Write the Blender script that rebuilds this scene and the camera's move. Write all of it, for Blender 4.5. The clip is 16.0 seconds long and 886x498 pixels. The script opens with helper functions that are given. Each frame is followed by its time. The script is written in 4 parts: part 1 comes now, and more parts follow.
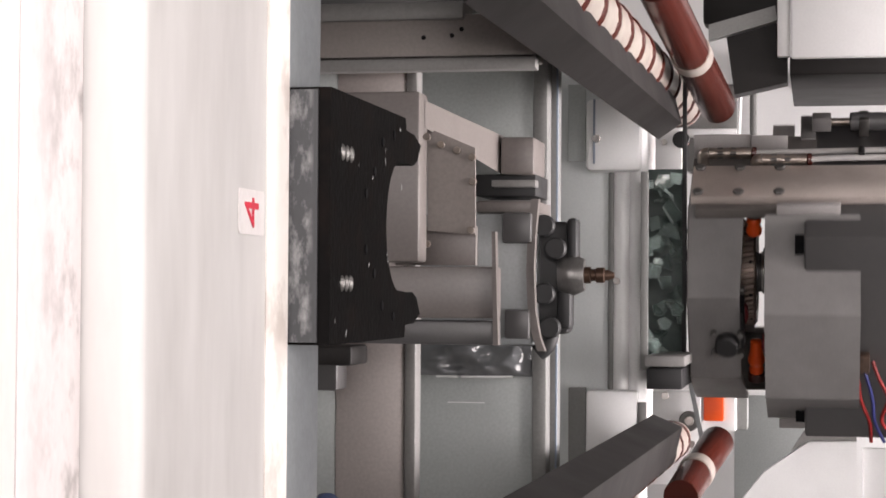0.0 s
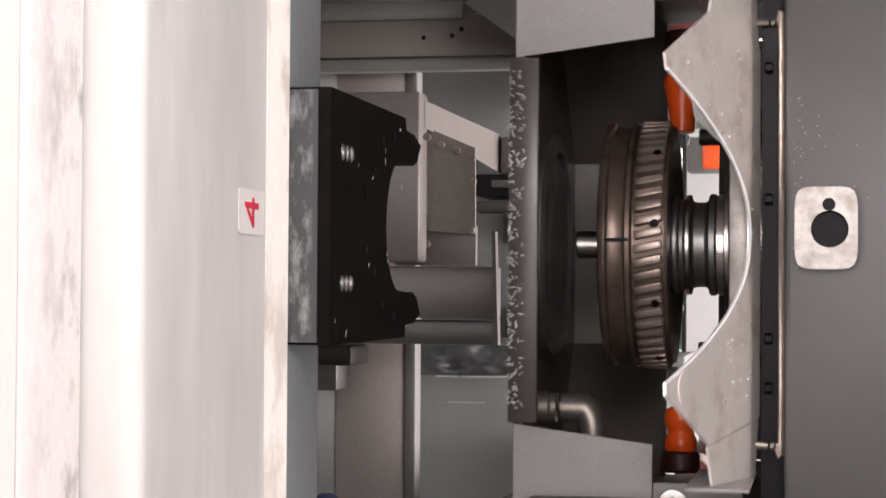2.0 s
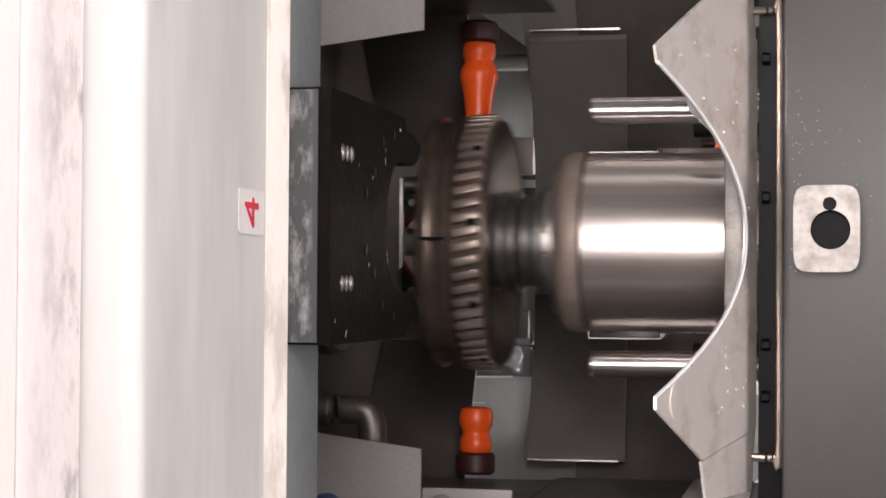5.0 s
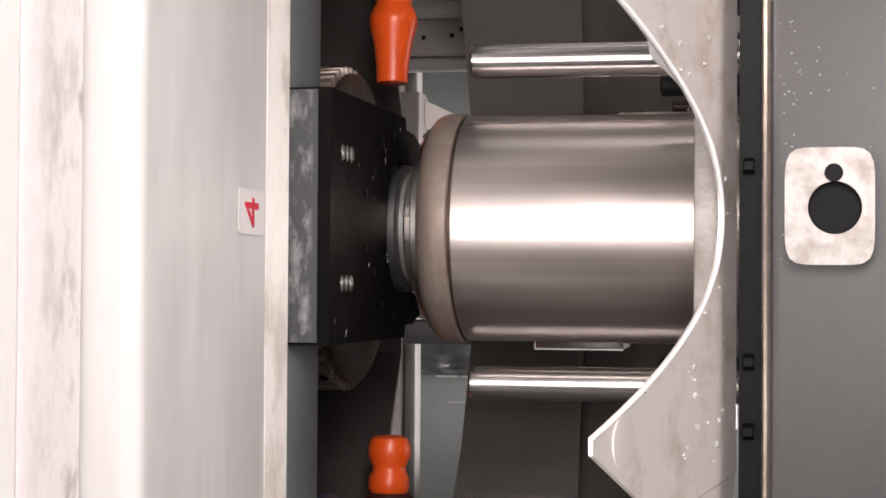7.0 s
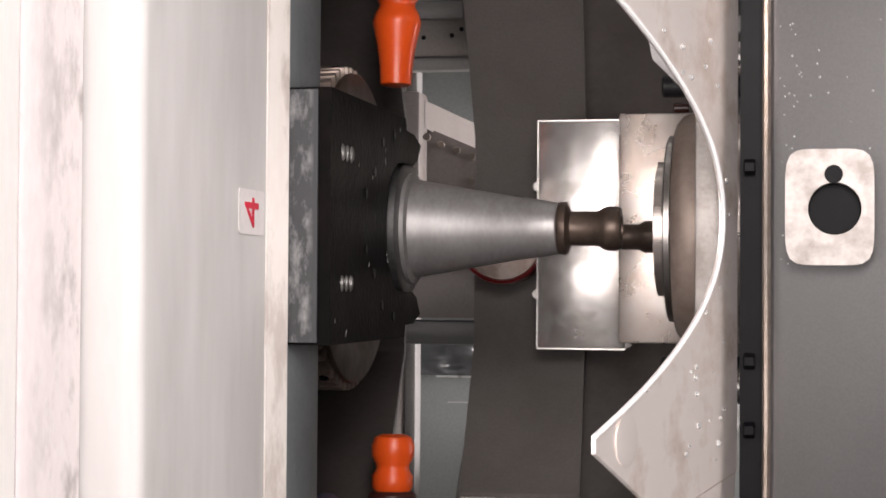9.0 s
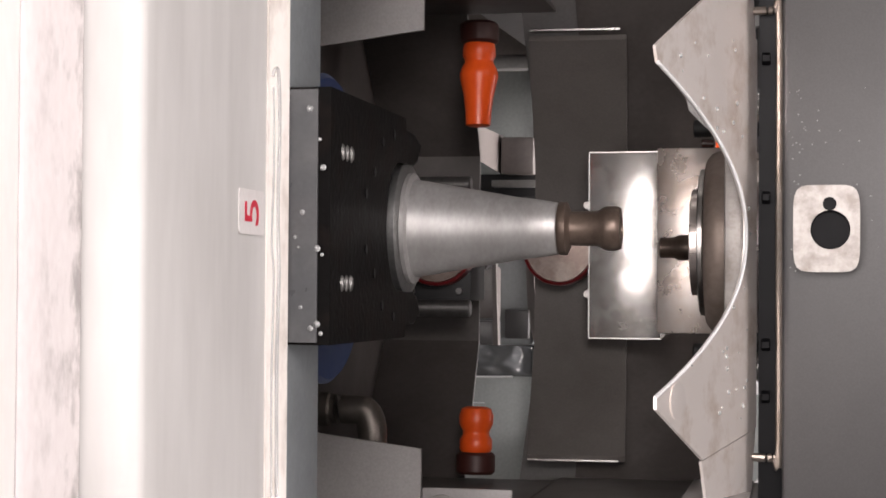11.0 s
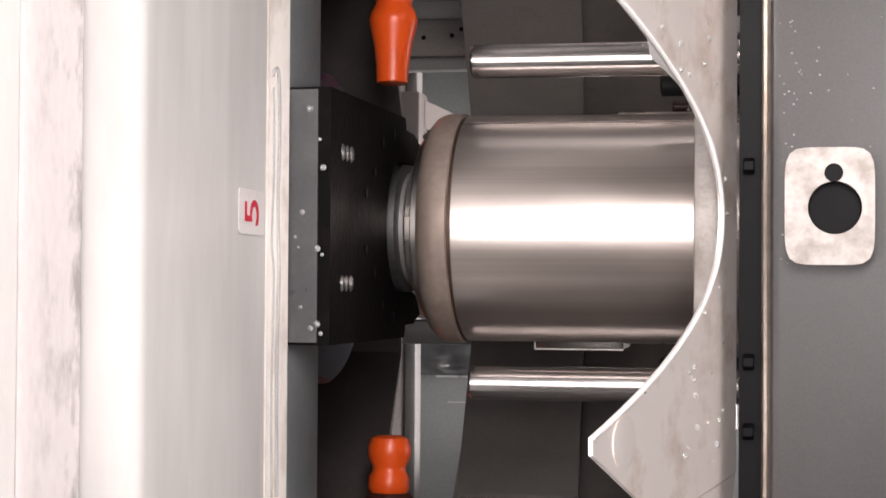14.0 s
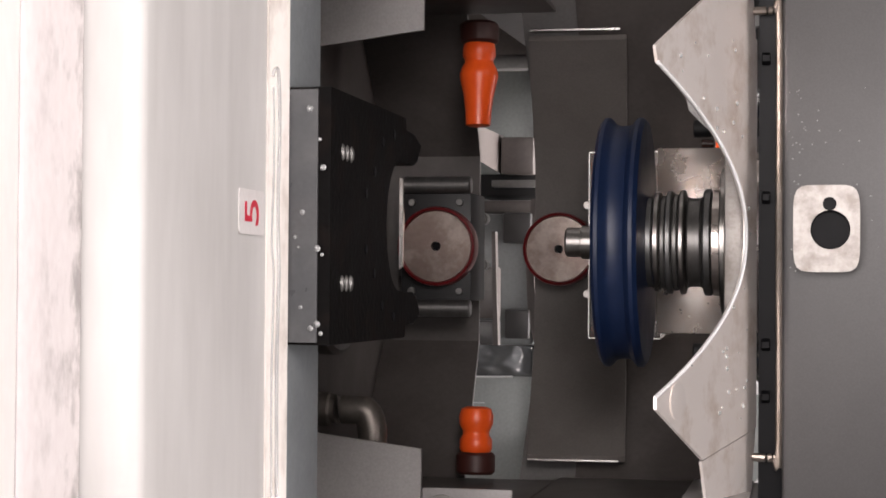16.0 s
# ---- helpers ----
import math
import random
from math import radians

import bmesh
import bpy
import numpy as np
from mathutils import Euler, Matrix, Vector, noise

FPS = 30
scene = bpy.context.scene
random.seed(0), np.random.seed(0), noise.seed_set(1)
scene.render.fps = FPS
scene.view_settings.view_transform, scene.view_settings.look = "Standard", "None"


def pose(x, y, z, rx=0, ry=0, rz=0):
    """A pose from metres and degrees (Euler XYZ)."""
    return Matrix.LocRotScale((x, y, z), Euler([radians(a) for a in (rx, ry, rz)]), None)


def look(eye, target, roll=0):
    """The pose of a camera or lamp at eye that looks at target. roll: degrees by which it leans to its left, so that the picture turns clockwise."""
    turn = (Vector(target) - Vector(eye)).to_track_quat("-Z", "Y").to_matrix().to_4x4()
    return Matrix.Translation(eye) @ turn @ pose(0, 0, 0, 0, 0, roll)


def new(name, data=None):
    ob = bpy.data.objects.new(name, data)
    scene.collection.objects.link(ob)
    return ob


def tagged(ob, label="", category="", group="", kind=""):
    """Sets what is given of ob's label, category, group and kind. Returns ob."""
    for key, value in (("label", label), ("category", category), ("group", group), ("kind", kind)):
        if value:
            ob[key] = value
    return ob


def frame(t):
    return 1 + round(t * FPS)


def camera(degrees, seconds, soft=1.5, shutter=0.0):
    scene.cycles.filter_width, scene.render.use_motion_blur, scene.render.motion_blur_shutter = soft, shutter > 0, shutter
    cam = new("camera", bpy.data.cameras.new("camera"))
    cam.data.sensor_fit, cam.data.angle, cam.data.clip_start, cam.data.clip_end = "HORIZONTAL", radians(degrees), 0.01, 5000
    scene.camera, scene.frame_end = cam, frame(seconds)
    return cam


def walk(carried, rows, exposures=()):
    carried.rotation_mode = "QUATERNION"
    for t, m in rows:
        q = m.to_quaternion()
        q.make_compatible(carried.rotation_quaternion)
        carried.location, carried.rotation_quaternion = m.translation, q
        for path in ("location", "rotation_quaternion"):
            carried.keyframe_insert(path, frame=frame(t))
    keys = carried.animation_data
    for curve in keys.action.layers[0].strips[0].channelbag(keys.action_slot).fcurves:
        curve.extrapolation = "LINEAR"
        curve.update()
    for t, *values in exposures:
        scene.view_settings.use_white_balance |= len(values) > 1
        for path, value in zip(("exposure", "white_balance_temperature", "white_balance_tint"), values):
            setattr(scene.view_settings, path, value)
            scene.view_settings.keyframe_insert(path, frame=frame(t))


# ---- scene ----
# ---- camera: fixed, rolled on its side, looking over the tool rack ----
EYE_Z = 1.6
cam = camera(27.03, 16.0, soft=1.7, shutter=0.6)
CAM_POSE = Matrix((
    (-0.0064, -0.9997, 0.0223, 0.0),
    (0.1991, -0.0231, -0.9797, 0.0),
    (0.9800, -0.0018, 0.1992, EYE_Z),
    (0, 0, 0, 1)))
walk(cam, [(0.0, CAM_POSE), (16.0, CAM_POSE)], exposures=[(0.0, 0.0), (16.0, 0.0)])

# ---- light: hall lamps overhead, daylight from the hall behind the camera ----
world = bpy.data.worlds.new("hall_air")
world.use_nodes = True
world.node_tree.nodes["Background"].inputs[0].default_value = (0.9, 0.95, 1.0, 1)
world.node_tree.nodes["Background"].inputs[1].default_value = 0.2
scene.world = world


WARM = (1.0, 0.915, 0.902)


def area_lamp(name, eye, target, sx, sy, watts, colour=(1.0, 0.95, 0.93), spread=180):
    d = bpy.data.lights.new(name, "AREA")
    d.shape, d.size, d.size_y, d.energy, d.color = "RECTANGLE", sx, sy, watts, colour
    d.spread = radians(spread)
    ob = new(name, d)
    ob.matrix_world = look(eye, target)
    return ob


area_lamp("work_lamp", (-0.28, 0.04, 1.66), (-0.03, 0.9, 1.46), 0.22, 0.22, 4.6, WARM)
area_lamp("hall_gate", (-0.10, -2.12, 1.35), (-0.05, 1.0, 1.40), 1.25, 2.3, 50, WARM)
area_lamp("hall_lamp_rear", (0.1, 2.75, 3.45), (0, 2.75, 1.0), 2.4, 0.8, 58, (1.0, 0.91, 0.905), 78)
for side in (-1, 1):
    for depth in (0.95, 2.70):
        area_lamp("side_window", (side * 2.98, depth, 1.6), (0, depth, 1.5), 0.14, 2.0, 3.2, WARM)
area_lamp("hall_lamp_front", (-0.1, 0.10, 3.40), (0.0, 1.1, 1.4), 1.6, 0.5, 29, WARM)


# ---- materials ----
def material(name, colour, rough=0.5, metal=0.0, second=None, scale=30.0, amount=0.5, bump=0.05, fine=400.0,
             stretch=(1, 1, 1), rough_var=0.1, coat=0.0, sharp=(0.4, 0.65), random_obj=0.0, spec=0.5):
    m = bpy.data.materials.new(name)
    m.use_nodes = True
    nt = m.node_tree
    n, l = nt.nodes, nt.links
    b = n["Principled BSDF"]
    b.inputs["Metallic"].default_value = metal
    b.inputs["Coat Weight"].default_value = coat
    b.inputs["Specular IOR Level"].default_value = spec
    tc = n.new("ShaderNodeTexCoord")
    mp = n.new("ShaderNodeMapping")
    mp.inputs["Scale"].default_value = stretch
    l.new(tc.outputs["Object"], mp.inputs[0])
    big = n.new("ShaderNodeTexNoise")
    big.inputs["Scale"].default_value = scale
    big.inputs["Detail"].default_value = 6
    big.inputs["Roughness"].default_value = 0.62
    l.new(mp.outputs[0], big.inputs["Vector"])
    small = n.new("ShaderNodeTexNoise")
    small.inputs["Scale"].default_value = fine
    small.inputs["Detail"].default_value = 3
    l.new(mp.outputs[0], small.inputs["Vector"])
    ramp = n.new("ShaderNodeMapRange")
    ramp.inputs["From Min"].default_value, ramp.inputs["From Max"].default_value = sharp
    ramp.inputs["To Max"].default_value = amount
    l.new(big.outputs["Fac"], ramp.inputs["Value"])
    mix = n.new("ShaderNodeMix")
    mix.data_type = "RGBA"
    mix.inputs["A"].default_value = (*colour, 1)
    s = second or tuple(c * 0.7 for c in colour)
    mix.inputs["B"].default_value = (*s, 1)
    l.new(ramp.outputs[0], mix.inputs["Factor"])
    col = mix.outputs["Result"]
    grain = n.new("ShaderNodeMix")
    grain.data_type, grain.blend_type = "RGBA", "OVERLAY"
    grain.inputs["Factor"].default_value = 0.18
    l.new(col, grain.inputs["A"])
    l.new(small.outputs["Fac"], grain.inputs["B"])
    col = grain.outputs["Result"]
    if random_obj:
        info = n.new("ShaderNodeObjectInfo")
        hsv = n.new("ShaderNodeHueSaturation")
        mr = n.new("ShaderNodeMapRange")
        mr.inputs["To Min"].default_value, mr.inputs["To Max"].default_value = 1 - random_obj, 1 + random_obj
        l.new(info.outputs["Random"], mr.inputs["Value"])
        l.new(mr.outputs[0], hsv.inputs["Value"])
        l.new(col, hsv.inputs["Color"])
        col = hsv.outputs[0]
    l.new(col, b.inputs["Base Color"])
    rr = n.new("ShaderNodeMapRange")
    rr.inputs["To Min"].default_value = max(0.02, rough - rough_var)
    rr.inputs["To Max"].default_value = min(1.0, rough + rough_var)
    l.new(big.outputs["Fac"], rr.inputs["Value"])
    l.new(rr.outputs[0], b.inputs["Roughness"])
    if bump:
        bp = n.new("ShaderNodeBump")
        bp.inputs["Strength"].default_value = bump
        bp.inputs["Distance"].default_value = 0.0005
        l.new(small.outputs["Fac"], bp.inputs["Height"])
        l.new(bp.outputs[0], b.inputs["Normal"])
    return m


COVERGREY = material("light_grey_cover_paint", (0.60, 0.588, 0.575), 0.42, 0, (0.46, 0.45, 0.44), 24, 0.75, 0.04, 60, (0.22, 1, 1), sharp=(0.36, 0.72))
WHITE = material("white_cover_paint", (0.80, 0.78, 0.76), 0.38, 0, (0.62, 0.60, 0.58), 14, 0.35, 0.04, 300, (0.35, 1, 1))
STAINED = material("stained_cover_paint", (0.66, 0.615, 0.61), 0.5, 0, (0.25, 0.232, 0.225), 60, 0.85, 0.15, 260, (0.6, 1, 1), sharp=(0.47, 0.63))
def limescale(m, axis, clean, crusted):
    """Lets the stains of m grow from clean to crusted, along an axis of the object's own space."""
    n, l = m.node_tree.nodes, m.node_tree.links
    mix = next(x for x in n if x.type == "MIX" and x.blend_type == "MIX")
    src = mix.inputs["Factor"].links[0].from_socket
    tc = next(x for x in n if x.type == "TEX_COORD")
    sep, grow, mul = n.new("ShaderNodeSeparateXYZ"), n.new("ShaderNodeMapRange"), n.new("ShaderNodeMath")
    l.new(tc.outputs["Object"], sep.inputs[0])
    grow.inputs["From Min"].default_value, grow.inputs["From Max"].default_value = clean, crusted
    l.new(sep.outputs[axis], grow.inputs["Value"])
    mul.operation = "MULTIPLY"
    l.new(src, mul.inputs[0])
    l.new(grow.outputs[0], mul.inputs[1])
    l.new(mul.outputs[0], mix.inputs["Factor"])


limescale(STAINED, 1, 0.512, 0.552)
RIMCREAM = material("limescaled_white_strip", (0.74, 0.70, 0.66), 0.42, 0, (0.50, 0.45, 0.41), 90, 0.8, 0.25, 240, (0.35, 1, 1), sharp=(0.48, 0.62))
GALV = material("galvanised_bar", (0.21, 0.226, 0.236), 0.45, 0.3, (0.17, 0.183, 0.191), 40, 0.5, 0.04)
BLACK = material("black_moulded_plastic", (0.0052, 0.0048, 0.0048), 0.5, 0, (0.017, 0.0115, 0.0095), 55, 0.6, 0.6, 300, sharp=(0.5, 0.8), spec=0.03)
LIMED = material("limescaled_black_plastic", (0.035, 0.037, 0.04), 0.5, 0, (0.32, 0.32, 0.32), 110, 0.9, 0.15, 500, (0.5, 1, 1.0), sharp=(0.46, 0.66))
limescale(LIMED, 2, 0.0098, 0.0070)
BLACKWET = material("wet_black_plastic", (0.05, 0.052, 0.056), 0.3, 0, (0.09, 0.09, 0.09), 50, 0.5, 0.08, 500)
# sleeve and rod steel: reflection bands along the axis are painted into the colour
CHROME = material("sleeve_steel_reflection_bands", (0.76, 0.688, 0.645), 0.28, 0.92, (0.46, 0.395, 0.355), 10, 0.5, 0.0, 200, (5, 5, 0.004), 0.03, sharp=(0.44, 0.62))
RODSTEEL = material("rod_steel_reflection_bands", (0.74, 0.71, 0.70), 0.20, 0.95, (0.52, 0.49, 0.48), 20, 0.5, 0.0, 200, (6, 6, 0.012), 0.05)
STEEL = material("turned_steel", (0.50, 0.48, 0.46), 0.30, 1, (0.36, 0.34, 0.32), 30, 0.5, 0.03, 300, (1, 1, 3), 0.08)
FLANGESTEEL = material("worn_flange_steel", (0.26, 0.26, 0.26), 0.42, 0.9, (0.16, 0.155, 0.15), 60, 0.6, 0.05, 500)
MATTSTEEL = material("matt_tool_steel", (0.36, 0.352, 0.348), 0.46, 0.6, (0.26, 0.25, 0.24), 45, 0.6, 0.05, 300, (1, 1, 2))
DARKSTEEL = material("dark_tool_steel", (0.20, 0.195, 0.19), 0.38, 0.85, (0.13, 0.125, 0.12), 40, 0.6, 0.05, 400, (1, 1, 2))
VALVEFACE = material("dull_brown_steel", (0.19, 0.145, 0.125), 0.36, 0.7, (0.28, 0.24, 0.215), 55, 0.8, 0.05, 400, rough_var=0.14, sharp=(0.5, 0.64))
COLLAR = material("wet_steel_collar", (0.40, 0.325, 0.28), 0.46, 0.45, (0.25, 0.19, 0.155), 35, 0.7, 0.06, 300)
GROOVEBROWN = material("dark_brown_steel", (0.10, 0.066, 0.05), 0.45, 0.6, (0.04, 0.028, 0.022), 60, 0.7, 0.06, 300)
BLOCKSTEEL = material("water_stained_steel", (0.36, 0.335, 0.315), 0.40, 0.25, (0.20, 0.175, 0.155), 70, 0.8, 0.10, 500, sharp=(0.44, 0.62))
CASING = material("dark_grey_casing_paint", (0.070, 0.068, 0.069), 0.38, 0, (0.082, 0.080, 0.081), 20, 0.5, 0.08, 900)
HOODPAINT = material("black_grey_hood_paint", (0.082, 0.073, 0.069), 0.34, 0, (0.048, 0.041, 0.038), 16, 0.7, 0.10, 300, spec=0.4)
PANELGREY = material("dark_grey_panel_paint", (0.118, 0.108, 0.101), 0.48, 0, (0.085, 0.076, 0.070), 18, 0.7, 0.05, 700, spec=0.35)
FLAP = material("light_grey_sheet_paint", (0.31, 0.295, 0.29), 0.45, 0, (0.24, 0.228, 0.222), 16, 0.5, 0.04, 700)
ALU = material("rust_specked_stainless_sheet", (0.95, 0.89, 0.85), 0.42, 0.72, (0.48, 0.36, 0.27), 42, 0.6, 0.06, 500, sharp=(0.50, 0.72))
BRIGHT = material("bright_stainless_sheet", (0.82, 0.79, 0.765), 0.22, 0.75, (0.50, 0.47, 0.44), 30, 0.8, 0.5, 38, rough_var=0.14, sharp=(0.5, 0.58))
ORANGE = material("orange_nozzle_plastic", (0.85, 0.10, 0.012), 0.34, 0, (0.72, 0.07, 0.01), 30, 0.5, 0.02)
RED = material("dark_red_anodised_ring", (0.135, 0.008, 0.010), 0.32, 0.2, None, 40)
REDINK = material("red_label_ink", (0.62, 0.02, 0.05), 0.5, bump=0)
LABELWHITE = material("white_label_vinyl", (0.72, 0.69, 0.68), 0.45, 0, (0.6, 0.57, 0.56), 60, 0.4, 0.02)
BLUE = material("dark_blue_wheel_plastic", (0.0065, 0.017, 0.056), 0.45, 0, (0.011, 0.023, 0.070), 40, 0.5, 0.04, random_obj=0)
DIAMOND = material("brown_diamond_segment", (0.33, 0.265, 0.23), 0.40, 0.5, (0.085, 0.055, 0.042), 80, 0.7, 0.2, 900, random_obj=0.2)
WHEELBROWN = material("oiled_brown_steel", (0.135, 0.10, 0.08), 0.36, 0.6, (0.05, 0.034, 0.027), 60, 0.7, 0.06, 500)
COPPER = material("worn_bronze_block", (0.80, 0.68, 0.60), 0.28, 0.75, (0.88, 0.84, 0.80), 40, 0.7, 0.4, 60)
BRASS = material("aged_brass", (0.11, 0.068, 0.048), 0.42, 0.8, (0.05, 0.032, 0.026), 70, 0.6, 0.05)
DULLNICKEL = material("dull_nickel_pipe", (0.27, 0.245, 0.22), 0.42, 0.8, (0.17, 0.15, 0.13), 40, 0.6, 0.03)
OUTERSKIN = material("mid_grey_skin_paint", (0.165, 0.16, 0.157), 0.38, 0, (0.12, 0.115, 0.112), 14, 0.6, 0.05, 500)
NICKEL = material("nickel_fitting", (0.36, 0.315, 0.28), 0.34, 0.9, (0.22, 0.18, 0.15), 60, 0.7, 0.05)
NOZZLEBASE = material("dark_socket_plastic", (0.045, 0.010, 0.007), 0.5, 0, None, 40)
RUBBER = material("black_rubber", (0.012, 0.012, 0.013), 0.55, 0, None, 40)
# near-black that puts the shade inside holes and gaps into the colour
HOLLOW = material("hollow_shade_black", (0.006, 0.006, 0.007), 0.35, 0, None, 40, spec=0.06)
TANPLATE = material("warm_grey_milled_plate", (0.58, 0.515, 0.475), 0.36, 0.45, (0.44, 0.385, 0.345), 15, 0.6, 0.03, 500)
ENAMEL = material("pale_blue_grey_enamel", (0.42, 0.445, 0.44), 0.40, 0, (0.34, 0.365, 0.355), 6, 0.6, 0.04, 300)
TANENAMEL = material("warm_grey_enamel", (0.155, 0.138, 0.130), 0.40, 0, (0.135, 0.120, 0.113), 9, 0.6, 0.04, 300)
MIDGREY = material("mid_grey_steel_paint", (0.20, 0.195, 0.19), 0.45, 0, (0.15, 0.145, 0.14), 9, 0.6, 0.05, 300)
BOXWHITE = material("white_box_paint", (0.80, 0.80, 0.80), 0.4, 0, (0.70, 0.70, 0.70), 10, 0.4, 0.03, 300)
HOSERED = material("brown_red_hose", (0.060, 0.013, 0.009), 0.22, 0, (0.035, 0.009, 0.007), 20, 0.6, 0.05)
HOSECREAM = material("cream_ribbed_hose", (0.30, 0.27, 0.24), 0.4, 0, (0.20, 0.17, 0.15), 20, 0.6, 0.05)
PALEENAMEL = material("pale_enamel", (0.70, 0.73, 0.735), 0.40, 0, (0.60, 0.63, 0.63), 7, 0.6, 0.04, 300)
WETPANEL = material("wet_dark_sheet", (0.13, 0.135, 0.14), 0.10, 0, (0.10, 0.10, 0.105), 20, 0.5, 0.1, 60, rough_var=0.02, spec=0.9)
MIDLIGHT = material("grey_sheet_paint", (0.20, 0.20, 0.195), 0.42, 0, (0.16, 0.16, 0.155), 9, 0.6, 0.04, 300)
POSTGREY = material("warm_dark_grey_paint", (0.23, 0.205, 0.192), 0.5, 0, (0.21, 0.185, 0.172), 9, 0.7, 0.05, 300)
TANLIGHT = material("pale_warm_enamel", (0.43, 0.393, 0.375), 0.42, 0, (0.38, 0.345, 0.33), 8, 0.5, 0.04, 300)
DUCTGREY = material("blue_grey_duct_paint", (0.20, 0.212, 0.217), 0.40, 0, (0.15, 0.158, 0.162), 10, 0.6, 0.05, 300)
BEAMGREY = material("dark_grey_beam_paint", (0.017, 0.0155, 0.015), 0.5, 0, (0.012, 0.011, 0.0105), 8, 0.7, 0.05, 300, spec=0.2)
DARKGREEN = material("dark_green_grey_lining", (0.10, 0.14, 0.13), 0.4, 0, (0.05, 0.07, 0.065), 12, 0.7, 0.05, 200)
HALL = material("grey_hall_plaster", (0.42, 0.41, 0.40), 0.7, 0, None, 2, 0.4, 0.03, 80)
CONCRETE = material("grey_concrete", (0.30, 0.30, 0.29), 0.7, 0, None, 5, 0.6, 0.08, 120)
BLUEFILM = material("blue_film_edge", (0.20, 0.235, 0.29), 0.45, 0, None, 10)
BLUEWIRE = material("blue_wire", (0.03, 0.035, 0.14), 0.4, 0, None, 10)
REDWIRE = material("red_wire", (0.20, 0.012, 0.012), 0.4, 0, None, 10)


def glass(name, colour, rough, clear=0.75):
    m = material(name, colour, rough, 0, tuple(c * 0.9 for c in colour), 20, 0.3, 0.02)
    b = m.node_tree.nodes["Principled BSDF"]
    b.inputs["Transmission Weight"].default_value = clear
    b.inputs["IOR"].default_value = 1.5
    return m


SHARD = glass("green_float_glass", (0.52, 0.63, 0.60), 0.05)
WATER = glass("water_film", (0.92, 0.93, 0.93), 0.03, 0.7)


# ---- mesh helpers ----
def box(bm, x0, x1, y0, y1, z0, z1, bevel=0.0):
    r = bmesh.ops.create_cube(bm, size=1.0, matrix=Matrix.Translation(((x0 + x1) / 2, (y0 + y1) / 2, (z0 + z1) / 2)) @ Matrix.Diagonal((abs(x1 - x0), abs(y1 - y0), abs(z1 - z0), 1)))
    if bevel:
        es = list({e for v in r["verts"] for e in v.link_edges})
        bmesh.ops.bevel(bm, geom=es, offset=bevel, segments=2, profile=0.5, affect="EDGES")
    return bm


def boxed(x0, x1, y0, y1, z0, z1, bevel=0.0):
    return box(bmesh.new(), x0, x1, y0, y1, z0, z1, bevel)


def lathe(profile, m=Matrix(), n=64, bm=None):
    """Turned body: profile rows of (radius, z), turned about z, then set by m."""
    bm = bm or bmesh.new()
    rings = []
    for r, z in profile:
        if r < 1e-6:
            rings.append([bm.verts.new(m @ Vector((0, 0, z)))])
        else:
            rings.append([bm.verts.new(m @ Vector((r * math.cos(2 * math.pi * i / n), r * math.sin(2 * math.pi * i / n), z))) for i in range(n)])
    for a, b in zip(rings, rings[1:]):
        for i in range(n):
            j = (i + 1) % n
            if len(a) == 1 and len(b) == 1:
                continue
            if len(a) == 1:
                bm.faces.new((a[0], b[j], b[i]))
            elif len(b) == 1:
                bm.faces.new((a[i], a[j], b[0]))
            else:
                bm.faces.new((a[i], a[j], b[j], b[i]))
    for end in (rings[0], rings[-1]):
        if len(end) > 2:
            bm.faces.new(end)
    bmesh.ops.recalc_face_normals(bm, faces=bm.faces)
    return bm


def rod(r, z0, z1, m=Matrix(), n=24, ease=None, bm=None):
    e = ease if ease is not None else min(r * 0.15, abs(z1 - z0) * 0.2)
    return lathe([(r - e, z0), (r, z0 + e), (r, z1 - e), (r - e, z1)], m, n, bm)


def slab(points, depth, bm=None):
    """A plate: a flat outline of 3D points, thickened along depth (a vector)."""
    bm = bm or bmesh.new()
    d = Vector(depth)
    a = [bm.verts.new(Vector(p)) for p in points]
    b = [bm.verts.new(Vector(p) + d) for p in points]
    bm.faces.new(a)
    bm.faces.new(b[::-1])
    for i in range(len(a)):
        j = (i + 1) % len(a)
        bm.faces.new((a[i], b[i], b[j], a[j]))
    bmesh.ops.recalc_face_normals(bm, faces=bm.faces)
    return bm


